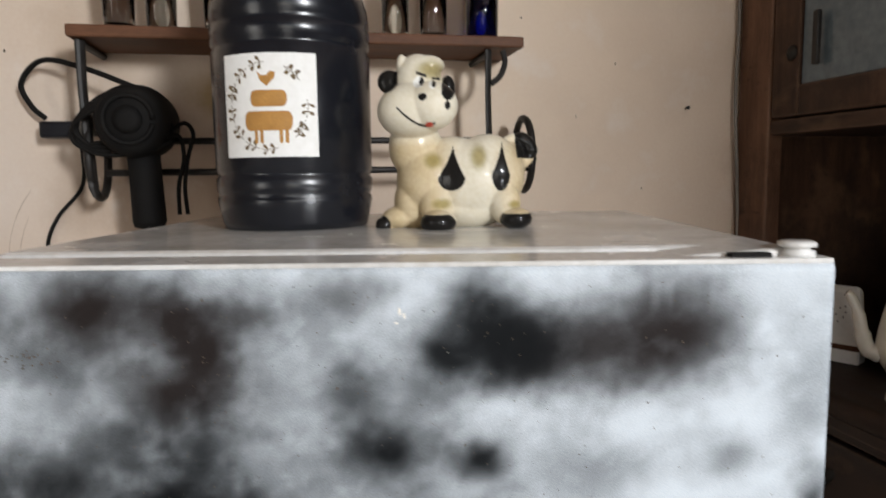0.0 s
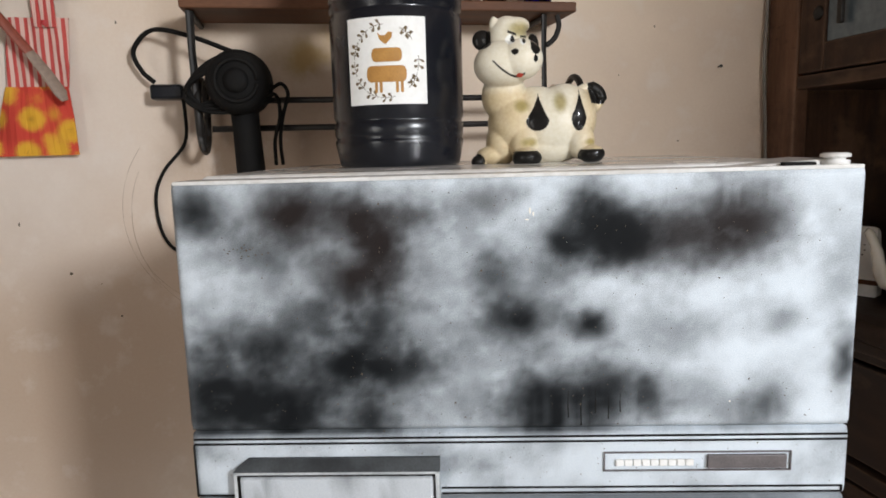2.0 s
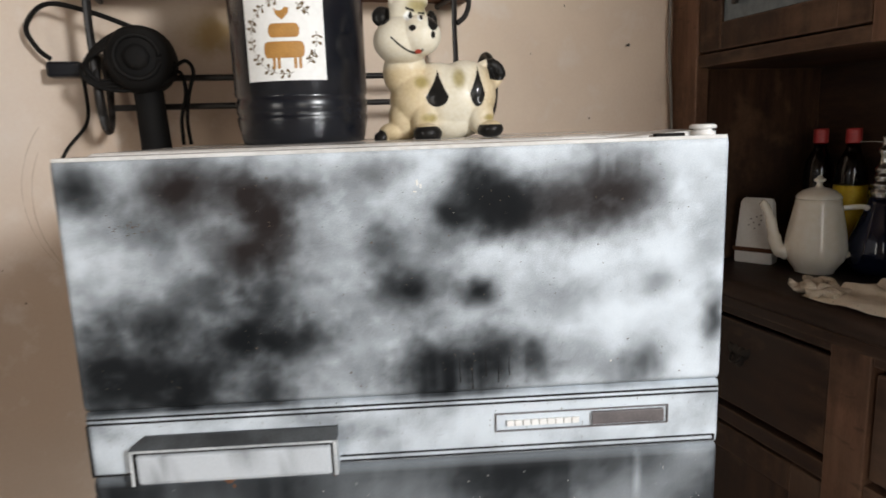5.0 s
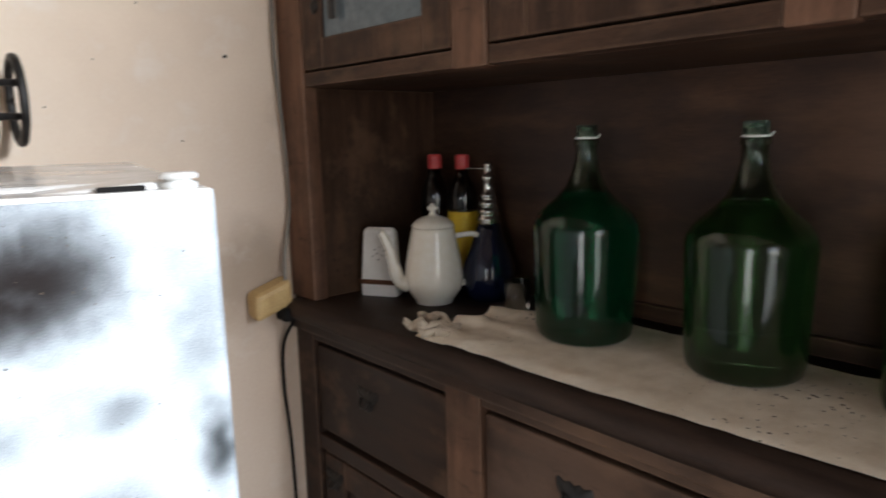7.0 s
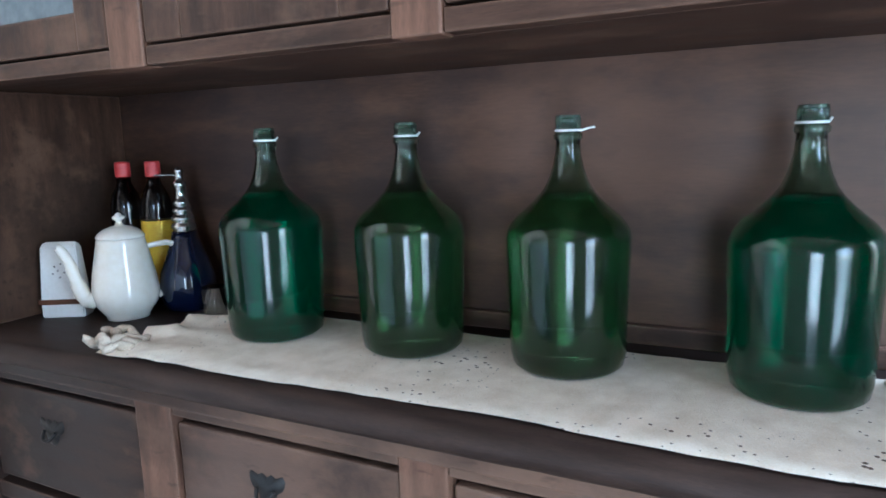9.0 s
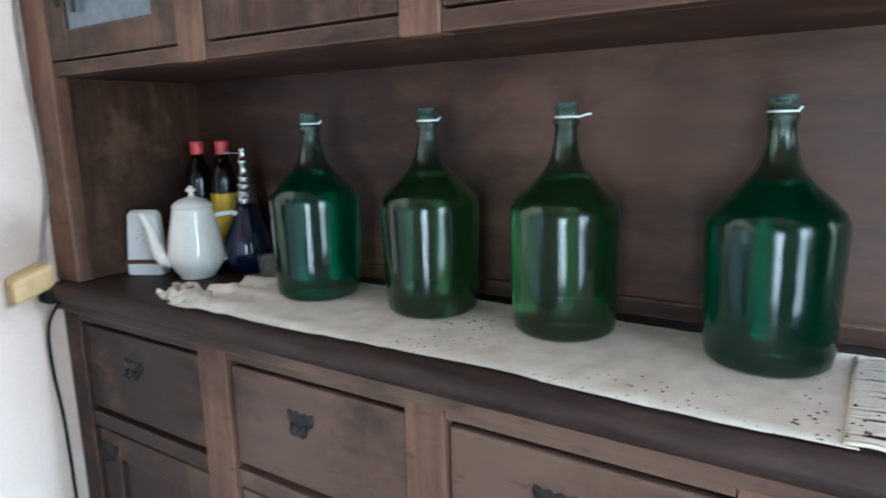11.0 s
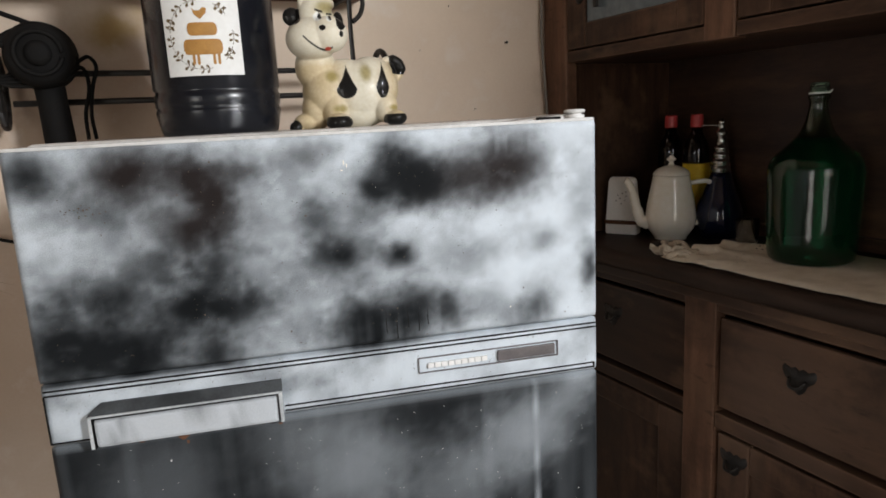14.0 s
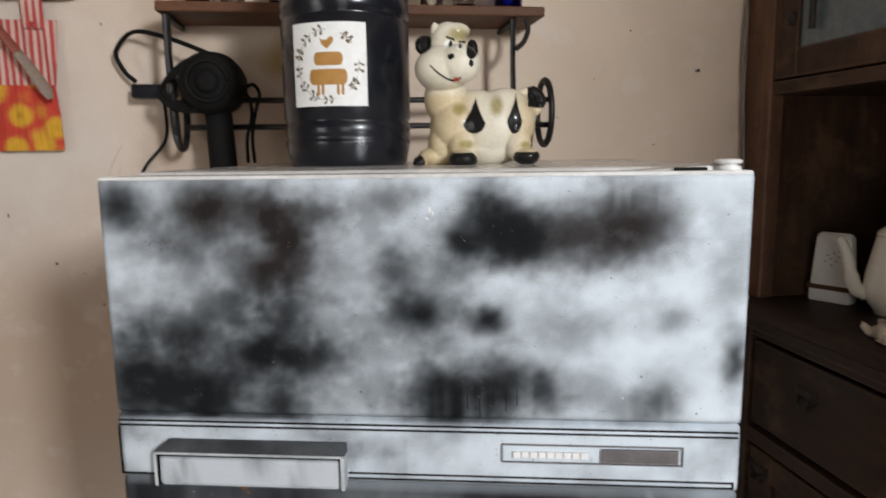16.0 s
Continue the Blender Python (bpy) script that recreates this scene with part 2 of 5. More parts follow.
def worn_edges(m, colour, radius, strength):
    """Varnish rubbed off along the edges."""
    n, l = m.node_tree.nodes, m.node_tree.links
    last = base_link(m).from_socket
    bev, geo, dot, rng_, noi, mul, mix = (n.new("ShaderNode" + k) for k in ("Bevel", "NewGeometry", "VectorMath", "MapRange", "TexNoise", "Math", "Mix"))
    bev.samples = 4
    bev.inputs[0].default_value = radius
    dot.operation, mul.operation = "DOT_PRODUCT", "MULTIPLY"
    l.new(bev.outputs[0], dot.inputs[0])
    l.new(geo.outputs["Normal"], dot.inputs[1])
    rng_.inputs[1].default_value, rng_.inputs[2].default_value, rng_.inputs[3].default_value, rng_.inputs[4].default_value = 0.88, 0.995, strength, 0.0
    l.new(dot.outputs["Value"], rng_.inputs[0])
    noi.inputs["Scale"].default_value, noi.inputs["Detail"].default_value = 25, 4
    co = n.new("ShaderNodeTexCoord")
    l.new(co.outputs["Object"], noi.inputs[0])
    l.new(rng_.outputs[0], mul.inputs[0])
    l.new(noi.outputs[0], mul.inputs[1])
    mix.data_type = "RGBA"
    mix.inputs[7].default_value = (*colour, 1)
    l.new(mul.outputs[0], mix.inputs[0])
    l.new(last, mix.inputs[6])
    l.new(mix.outputs[2], n["Principled BSDF"].inputs["Base Color"])


for m in (WOOD, WOOD_V, WOOD_H, WOOD_PALE, WOOD_BACK, SHELF_WOOD, WOOD_DARK):
    m.node_tree.nodes["Principled BSDF"].inputs["Specular IOR Level"].default_value = 0.22
for m in (WOOD, WOOD_V, WOOD_H, WOOD_PALE):
    blotch(m, 4.5, (0.022, 0.014, 0.011), 0.75, 0.47, 0.66)
    blotch(m, 10, (0.17, 0.098, 0.060), 0.55, 0.53, 0.70, (1, 0.6, 1))
    blotch(m, 60, (0.015, 0.010, 0.009), 0.5, 0.60, 0.72, (1, 0.25, 1))
    worn_edges(m, (0.24, 0.145, 0.095), 0.006, 0.9)
worn_edges(WOOD_DARK, (0.16, 0.10, 0.07), 0.004, 0.8)
blotch(PLASTER, 3.5, (0.50, 0.38, 0.29), 0.35, 0.50, 0.75)
blotch(PLASTER, 14, (0.80, 0.75, 0.70), 0.30, 0.55, 0.75)
blotch(WOOD_BACK, 5, (0.026, 0.019, 0.019), 0.60, 0.48, 0.66, (1, 0.7, 1.4))
blotch(WOOD_BACK, 14, (0.15, 0.078, 0.042), 0.26, 0.52, 0.72, (1, 0.4, 1.5))


def speckled(m, scale, cut, colour):
    """Small dark flecks scattered over a cloth."""
    n, l = m.node_tree.nodes, m.node_tree.links
    last = base_link(m).from_socket
    co, vor, noi = n.new("ShaderNodeTexCoord"), n.new("ShaderNodeTexVoronoi"), n.new("ShaderNodeTexNoise")
    vor.inputs["Scale"].default_value, noi.inputs["Scale"].default_value = scale, 6
    l.new(co.outputs["Object"], vor.inputs[0])
    l.new(co.outputs["Object"], noi.inputs[0])
    limit, less, mix = n.new("ShaderNodeMapRange"), n.new("ShaderNodeMath"), n.new("ShaderNodeMix")
    limit.inputs[1].default_value, limit.inputs[2].default_value = 0.42, 0.66
    limit.inputs[3].default_value, limit.inputs[4].default_value = 0.0, cut
    l.new(noi.outputs[0], limit.inputs[0])
    less.operation = "LESS_THAN"
    l.new(vor.outputs["Distance"], less.inputs[0])
    l.new(limit.outputs[0], less.inputs[1])
    mix.data_type = "RGBA"
    mix.inputs[7].default_value = (*colour, 1)
    l.new(less.outputs[0], mix.inputs[0])
    l.new(last, mix.inputs[6])
    l.new(mix.outputs[2], n["Principled BSDF"].inputs["Base Color"])


FRINGE_CORD = material("fringe_cord", (0.44, 0.36, 0.27), (0.60, 0.51, 0.40), 0.9, 60, bump=0.5, fine=700)
speckled(CLOTH, 80, 0.22, (0.12, 0.08, 0.05))


# ---- making things ----
def part(name, bm, mat, parent=None, label="", smooth=False, m=None):
    me = bpy.data.meshes.new(name)
    bm.normal_update()
    bm.to_mesh(me)
    bm.free()
    for one in (mat if isinstance(mat, (list, tuple)) else [mat]):
        me.materials.append(one)
    if smooth:
        for p in me.polygons:
            p.use_smooth = True
    ob = new(name, me)
    if parent:
        ob.parent = parent
    if m:
        ob.matrix_basis = m
    if label:
        ob["label"] = label
    return ob


def empty(name, m, label, category, group=""):
    ob = new(name)
    ob.empty_display_size = 0.05
    ob.matrix_basis = m
    return tagged(ob, label, category, group)


def box(x0, x1, y0, y1, z0, z1, bevel=0.0, bm=None):
    """A box between two corners with rounded edges; adds to bm where one is given."""
    b = bmesh.new()
    bmesh.ops.create_cube(b, size=1)
    for v in b.verts:
        v.co = Vector(((x0, x1)[v.co.x > 0], (y0, y1)[v.co.y > 0], (z0, z1)[v.co.z > 0]))
    if bevel:
        bmesh.ops.bevel(b, geom=list(b.edges), offset=bevel, segments=2, affect="EDGES", profile=0.5)
    if bm is None:
        return b
    me = bpy.data.meshes.new("tmp")
    b.to_mesh(me)
    b.free()
    bm.from_mesh(me)
    bpy.data.meshes.remove(me)
    return bm


def lathe(profile, n=40, bm=None, centre=(0, 0, 0), wave=None):
    """A body turned round z from (radius, height) pairs; wave(angle, height) scales the radius."""
    bm = bm or bmesh.new()
    rings = []
    for r, z in profile:
        ring = []
        for i in range(n):
            a = 2 * math.pi * i / n
            k = r * (wave(a, z) if wave else 1)
            ring.append(bm.verts.new((centre[0] + k * math.cos(a), centre[1] + k * math.sin(a), centre[2] + z)))
        rings.append(ring)
    for lo, hi in zip(rings, rings[1:]):
        for i in range(n):
            bm.faces.new((lo[i], lo[(i + 1) % n], hi[(i + 1) % n], hi[i]))
    bm.faces.new(list(reversed(rings[0])))
    bm.faces.new(rings[-1])
    return bm


def tube(points, r, bm=None, n=8, flat=1.0):
    """A round bar along points; r is a radius or one for each point."""
    bm = bm or bmesh.new()
    pts = [Vector(p) for p in points]
    rad = r if isinstance(r, (list, tuple)) else [r] * len(pts)
    side, rings = None, []
    for i, p in enumerate(pts):
        d = (pts[min(i + 1, len(pts) - 1)] - pts[max(i - 1, 0)]).normalized()
        side = (side - d * side.dot(d)).normalized() if side else d.orthogonal().normalized()
        up = d.cross(side)
        rings.append([bm.verts.new(p + rad[i] * (math.cos(a) * side + flat * math.sin(a) * up)) for a in [2 * math.pi * k / n for k in range(n)]])
    for lo, hi in zip(rings, rings[1:]):
        for i in range(n):
            bm.faces.new((lo[i], lo[(i + 1) % n], hi[(i + 1) % n], hi[i]))
    bm.faces.new(list(reversed(rings[0])))
    bm.faces.new(rings[-1])
    return bm


def curve(points, steps=8, closed=False):
    """A smooth line through points (Catmull-Rom)."""
    p = [Vector(q) for q in points]
    p = [p[-1], *p, p[0], p[1]] if closed else [2 * p[0] - p[1], *p, 2 * p[-1] - p[-2]]
    out = []
    for a, b, c, d in zip(p, p[1:], p[2:], p[3:]):
        for k in range(steps):
            t = k / steps
            out.append(0.5 * (2 * b + (c - a) * t + (2 * a - 5 * b + 4 * c - d) * t * t + (3 * b - a - 3 * c + d) * t ** 3))
    return out if closed else out + [p[-2]]


def blob(bm, c, r, sub=2, turn=None):
    """A rounded lump at c with radii r."""
    m = Matrix.Translation(c) @ (turn or Matrix()) @ Matrix.Diagonal((*r, 1))
    bmesh.ops.create_icosphere(bm, subdivisions=sub, radius=1, matrix=m)
    return bm


def structure(name, bm, mat, label, category):
    return tagged(part(name, bm, mat), label, category, kind="structure")


# ---- the room ----
XW, XE, YS, YN, H = -1.9, 1.32, -1.7, 1.2, 2.7
structure("floor", box(XW - 0.15, XE + 0.15, YS - 0.15, YN + 0.15, -0.1, 0), FLOOR, "dark worn cement kitchen floor", "floor")
structure("ceiling", box(XW - 0.15, XE + 0.15, YS - 0.15, YN + 0.15, H, H + 0.08), CEILING, "dark wooden board ceiling over the kitchen", "ceiling")
structure("wall_north", box(XW - 0.15, XE + 0.15, YN, YN + 0.15, 0, H), PLASTER, "stained beige plaster wall with painted-in shade and light behind the refrigerator", "wall")
chips = bmesh.new()
for x, z, a, b in ((-0.521, 1.163, 0.003, 0.003), (-0.44, 1.075, 0.002, 0.002), (-0.60, 1.26, 0.0015, 0.004), (-0.36, 1.30, 0.0015, 0.002), (-0.40, 1.62, 0.0015, 0.003), (0.50, 1.44, 0.002, 0.0015), (0.66, 1.62, 0.0015, 0.0025), (0.72, 1.38, 0.0025, 0.0015), (0.58, 1.52, 0.001, 0.002), (0.47, 1.70, 0.002, 0.002), (-0.47, 1.14, 0.0012, 0.0012)):
    blob(chips, (x, YN, z), (a, 0.0008, b), 2)
tagged(part("plaster_chip", chips, DARK_PRINT, bpy.data.objects["wall_north"], "small dark chips in the plaster"), kind="stuff")
# unseen west wall; its doorway is added to let the fill in
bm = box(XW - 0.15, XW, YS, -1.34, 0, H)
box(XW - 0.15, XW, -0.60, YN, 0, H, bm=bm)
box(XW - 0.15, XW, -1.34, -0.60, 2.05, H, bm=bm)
scuff = bmesh.new()
for cx, cz, r, a0, a1 in ((-0.21, 1.27, 0.21, 2.5, 3.9), (-0.19, 1.26, 0.215, 2.7, 4.2), (-0.24, 1.25, 0.165, 3.0, 4.4)):
    tube([(cx + r * math.cos(a0 + (a1 - a0) * k / 14), YN + 0.0004, cz + r * math.sin(a0 + (a1 - a0) * k / 14)) for k in range(15)], [0.0005 + 0.0003 * math.sin(k * 0.9) ** 2 for k in range(15)], scuff, 6)
tagged(part("scuff_line", scuff, material("scuffed_plaster", (0.36, 0.27, 0.20), (0.46, 0.36, 0.28), 0.9, 30), bpy.data.objects["wall_north"], "thin scuffed arcs on the plaster"), kind="stuff")
structure("wall_west", bm, DIM_PLASTER, "dark unseen plaster side wall with an added doorway for fill light", "wall")
structure("wall_east", box(XE, XE + 0.15, YS, YN, 0, H), PLASTER, "beige plaster wall behind the sideboard", "wall")
bm = box(XW - 0.15, -0.48, YS - 0.15, YS, 0, H)
box(0.32, 0.87, YS - 0.15, YS, 0, H, bm=bm)
box(-0.48, 0.32, YS - 0.15, YS, 2.1, H, bm=bm)
box(0.87, 1.27, YS - 0.15, YS, 0, 1.78, bm=bm)
box(0.87, 1.27, YS - 0.15, YS, 2.34, H, bm=bm)
box(1.27, XE + 0.15, YS - 0.15, YS, 0, H, bm=bm)
structure("wall_south", bm, DIM_PLASTER, "unseen plaster wall coloured dark against reflections, with a doorway and a high window", "wall")
ground = bmesh.new()
bmesh.ops.create_grid(ground, x_segments=2, y_segments=2, size=300)
for v in ground.verts:
    v.co.z = -0.12
structure("ground", ground, material("yard_soil", (0.10, 0.09, 0.05), (0.16, 0.13, 0.08), 0.9, 2), "bare earth yard outside the doorway", "ground")

# ---- the refrigerator ----
FRIDGE = pose(-0.190, 0.506, 0, 0, 0, -13.0)
W, D, TOP = 0.622, 0.55, 1.351


def paint(ob, colour_at):
    """Stores a colour for every vertex in the paint layer."""
    layer = ob.data.color_attributes.new("paint", "FLOAT_COLOR", "POINT")
    for v, d in zip(ob.data.vertices, layer.data):
        d.color = (*colour_at(v.co), 1)


DARK_SPOTS = [(0.060, 1.142, 0.050, 0.034, 0.99), (0.028, 1.151, 0.023, 0.026, 0.85), (0.092, 1.13, 0.025, 0.022, 0.92), (0.165, 1.176, 0.032, 0.019, 0.99), (0.200, 1.172, 0.030, 0.014, 0.75), (0.176, 1.128, 0.02, 0.017, 0.75), (0.358, 1.288, 0.022, 0.018, 0.97), (0.384, 1.314, 0.022, 0.022, 0.82), (0.315, 1.222, 0.024, 0.016, 0.85), (0.381, 1.212, 0.016, 0.011, 0.92), (0.368, 1.135, 0.04, 0.023, 0.97), (0.339, 1.131, 0.021, 0.021, 0.85), (0.396, 1.155, 0.015, 0.018, 0.7), (0.434, 1.146, 0.014, 0.016, 0.75), (0.544, 1.133, 0.014, 0.014, 0.65), (0.519, 1.125, 0.014, 0.013, 0.45), (0.126, 1.227, 0.022, 0.016, 0.7), (0.292, 1.262, 0.014, 0.011, 0.5), (0.188, 1.213, 0.016, 0.019, 0.75)]
DIM_SPOTS = [(0.552, 1.217, 0.012, 0.009, 0.45), (0.612, 1.177, 0.009, 0.019, 0.75), (0.024, 1.326, 0.021, 0.019, 0.8), (0.087, 1.198, 0.027, 0.018, 0.75), (0.411, 1.293, 0.021, 0.019, 0.8)]
BROWN_SPOTS = [(0.109, 1.32, 0.031, 0.021, 0.96), (0.173, 1.314, 0.028, 0.017, 0.96), (0.188, 1.291, 0.018, 0.018, 0.92), (0.172, 1.261, 0.031, 0.021, 0.98), (0.221, 1.318, 0.013, 0.006, 0.55), (0.452, 1.292, 0.034, 0.021, 0.76), (0.506, 1.300, 0.036, 0.028, 0.79), (0.520, 1.309, 0.02, 0.021, 0.5), (0.289, 1.33, 0.018, 0.01, 0.5), (0.411, 1.286, 0.018, 0.016, 0.7)]
FAINT_SPOTS = [(0.086, 1.285, 0.023, 0.019, 0.6), (0.031, 1.213, 0.026, 0.018, 0.5), (0.254, 1.313, 0.037, 0.018, 0.56), (0.258, 1.196, 0.06, 0.021, 0.54), (0.241, 1.144, 0.05, 0.025, 0.45), (0.462, 1.206, 0.026, 0.013, 0.45), (0.604, 1.265, 0.013, 0.032, 0.4), (0.48, 1.143, 0.02, 0.017, 0.45), (0.302, 1.141, 0.025, 0.02, 0.5), (0.14, 1.13, 0.028, 0.021, 0.5), (0.13, 1.179, 0.033, 0.019, 0.4), (0.204, 1.224, 0.027, 0.017, 0.42), (0.153, 1.334, 0.032, 0.009, 0.45), (0.329, 1.256, 0.03, 0.015, 0.45), (0.262, 1.262, 0.034, 0.02, 0.32)]
PALE_SPOTS = [(0.316, 0.961, 0.037, 0.037, 0.50), (0.529, 0.979, 0.031, 0.031, 0.60), (0.575, 1.013, 0.019, 0.019, 0.40), (0.267, 0.998, 0.037, 0.037, 0.25), (0.484, 0.952, 0.028, 0.028, 0.35), (0.106, 0.980, 0.037, 0.037, 0.20), (0.599, 1.047, 0.016, 0.016, 0.60), (0.425, 0.918, 0.037, 0.037, 0.30)]


def covered(spots, x, z, wob):
    """How much of the spray of all these soft ovals lies at a place."""
    k = 1.0
    x += 0.005 * noise.noise((x * 34, 2.0, z * 34)) + 0.003 * noise.noise((x * 90, 2.0, z * 90))
    z += 0.005 * noise.noise((x * 34, 7.0, z * 34)) + 0.003 * noise.noise((x * 90, 7.0, z * 90))
    for u, w, a, b, s in spots:
        d = math.hypot((x - u) / (a * 1.42), (z - w) / (b * 1.42)) * (1 + wob)
        if d < 3:
            k *= 1 - min(0.998, s * 1.22) * math.exp(-(d ** 2.6) * 0.72)
    return 1 - k


def cow_paint(co):
    """White enamel, greyer to the left and whiter to the right, with soft black and brown sprayed spots; the lower door
    is mostly black.
    """
    x, z = co.x, co.z
    wob = 0.19 * noise.fractal((x * 22, 0.0, z * 22), 1.0, 2.0, 4)
    wob += 0.13 * noise.fractal((x * 70, 9.0, z * 70), 0.9, 2.0, 3)
    mottle = 0.30 * noise.fractal((x * 48, 5.0, z * 48), 0.8, 2.0, 4)
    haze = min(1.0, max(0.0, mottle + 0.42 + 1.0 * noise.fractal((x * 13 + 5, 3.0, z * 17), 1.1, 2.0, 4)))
    k = covered(DARK_SPOTS + DIM_SPOTS, x, z, wob)
    b = covered(BROWN_SPOTS, x, z, wob)
    f = covered(FAINT_SPOTS, x, z, wob)
    thin = max(0.0, noise.fractal((x * 42, 12.0, z * 55), 0.8, 2.0, 4))
    k, b, f = k * (1 - 0.05 * thin), b * (1 - 0.07 * thin), f * (1 - 0.5 * thin)
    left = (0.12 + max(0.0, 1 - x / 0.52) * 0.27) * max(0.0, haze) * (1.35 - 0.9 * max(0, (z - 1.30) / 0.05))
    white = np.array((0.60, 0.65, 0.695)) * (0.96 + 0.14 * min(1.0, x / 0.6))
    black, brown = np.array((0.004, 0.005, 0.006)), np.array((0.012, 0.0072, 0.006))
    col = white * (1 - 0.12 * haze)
    if z > 1.105:
        if x > 0.30:
            k *= 1 - 0.22 * max(0.0, min(1.0, (1.155 - z) / 0.02)) * max(0.0, noise.noise((x * 110, 0.0, z * 6)))
        if x > 0.45:
            b *= 1 - 0.2 * max(0.0, min(1.0, (z - 1.315) / 0.01)) * max(0.0, noise.noise((x * 130, 4.0, z * 5)))
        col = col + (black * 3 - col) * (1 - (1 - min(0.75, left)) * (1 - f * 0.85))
        col = col + (brown - col) * min(0.985, b)
        col = col + (black - col) * min(0.99, k)
    elif z > 1.045:
        col = col + (black * 5 - col) * min(0.7, 0.06 + 0.48 * max(0.0, haze) ** 1.5) * (1 if x < 0.3 else 0.75)
    else:
        pale = covered(PALE_SPOTS, x, z, wob)
        fade = min(1.0, (1.045 - z) / 0.007)
        streak = 0.07 * max(0.0, noise.noise((x * 60, 1.0, z * 4)))
        drip = 0.4 * math.exp(-((x - 0.538 - 0.002 * math.sin(z * 50)) / 0.0018) ** 2)
        col = col + (black - col) * max(0.0, fade * (0.985 - 0.44 * pale - streak) * (1 - drip))
    return col


def sheet(w, h, step, depth, x0, z0, bulge=0.0):
    """A door skin as a fine grid with a turned-back rim."""
    bm = bmesh.new()
    nx, nz = round(w / step), round(h / step)
    grid = []
    for j in range(nz + 1):
        row = []
        for i in range(nx + 1):
            u, v = i / nx, j / nz
            e = min(u, 1 - u) * w
            g = min(v, 1 - v) * h
            lip = 0.006 * (max(0, 1 - e / 0.006) ** 2 + max(0, 1 - g / 0.006) ** 2)
            row.append(bm.verts.new((x0 + u * w, min(lip, 0.008) - bulge * math.sin(math.pi * u), z0 + v * h)))
        grid.append(row)
    for j in range(nz):
        for i in range(nx):
            bm.faces.new((grid[j][i], grid[j][i + 1], grid[j + 1][i + 1], grid[j + 1][i]))
    rim = [grid[0][i] for i in range(nx + 1)] + [grid[j][nx] for j in range(1, nz + 1)]
    rim += [grid[nz][i] for i in range(nx - 1, -1, -1)] + [grid[j][0] for j in range(nz - 1, 0, -1)]
    back = [bm.verts.new((v.co.x, depth, v.co.z)) for v in rim]
    for i in range(len(rim)):
        k = (i + 1) % len(rim)
        bm.faces.new((rim[i], back[i], back[k], rim[k]))
    bm.faces.new(back)
    return bm


fridge = empty("refrigerator", FRIDGE, "old white refrigerator sprayed with black and brown cow spots", "refrigerator")
part("body", box(0.004, W - 0.004, 0.062, D, 0.06, TOP + 0.004, 0.006), WHITE_ENAMEL, fridge)
part("base", box(0.03, W - 0.03, 0.09, D - 0.03, 0.0, 0.06, 0.004), BLACK_PLASTIC, fridge)
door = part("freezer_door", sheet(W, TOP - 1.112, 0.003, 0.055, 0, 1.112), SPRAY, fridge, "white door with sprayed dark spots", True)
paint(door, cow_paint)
low = part("main_door", sheet(W, 1.040 - 0.08, 0.006, 0.055, 0, 0.08), SPRAY, fridge, "mostly black sprayed door with pale clouds", True)
paint(low, cow_paint)
band = part("handle_band", sheet(W, 0.066, 0.004, 0.055, 0, 1.043), SPRAY, fridge, "pale grey band with handle and badge", True)
paint(band, cow_paint)
FLOOR_STEEL = material("grey_badge_plate", (0.10, 0.09, 0.09), (0.15, 0.13, 0.13), 0.45, 40)
bm = box(0.0485, 0.2355, -0.0120, 0.0, 1.0405, 1.0735, 0.0045)
bmesh.ops.subdivide_edges(bm, edges=[e for e in bm.edges if e.calc_length() > 0.05], cuts=24, use_grid_fill=True)
handle = part("handle", bm, SPRAY, band)
paint(handle, lambda co: np.array((0.55, 0.58, 0.61)) * (1 - 0.5 * (co.z > 1.0715)) * max(0.2, 0.95 - 0.8 * max(0.0, noise.fractal((co.x * 30, co.y * 30, co.z * 45), 0.8, 2.0, 4))))
SLOT = material("grimy_grey_metal", (0.018, 0.020, 0.022), (0.06, 0.066, 0.07), 0.7, 30)
WORN_GREY = material("worn_grey_paint", (0.34, 0.36, 0.37), (0.58, 0.60, 0.61), 0.5, 40)
bm = bmesh.new()
for x0, x1, z0, z1 in ((0.0440, 0.0480, 1.041, 1.0770), (0.2360, 0.2400, 1.041, 1.0770), (0.0440, 0.2400, 1.0745, 1.0770)):
    box(x0, x1, -0.0130, 0.0, z0, z1, 0.0008, bm=bm)
part("handle_edge", bm, WORN_GREY, band, "grimy worn rim round the handle")
rim = bmesh.new()
for x0, x1, z0, z1 in ((0.0480, 0.0486, 1.041, 1.0742), (0.2354, 0.2360, 1.041, 1.0742), (0.0480, 0.2360, 1.0735, 1.0744)):
    box(x0, x1, -0.0134, 0.0, z0, z1, bm=rim)
part("handle_gap", rim, RUBBER, band, "dark gap round the handle")
wedge = bmesh.new()
lo = [wedge.verts.new(p) for p in ((0.044, -0.0125, 1.0772), (0.2405, -0.0125, 1.0772), (0.2405, 0.0, 1.0772), (0.044, 0.0, 1.0772))]
hi = [wedge.verts.new(p) for p in ((0.056, -0.0035, 1.0868), (0.2405, -0.0035, 1.0868), (0.2405, 0.0, 1.0868), (0.056, 0.0, 1.0868))]
for k in range(4):
    wedge.faces.new((lo[k], lo[(k + 1) % 4], hi[(k + 1) % 4], hi[k]))
wedge.faces.new(hi), wedge.faces.new(lo[::-1])
part("handle_shoulder", wedge, SLOT, band, "grey sloping shoulder above the handle")
bm = bmesh.new()
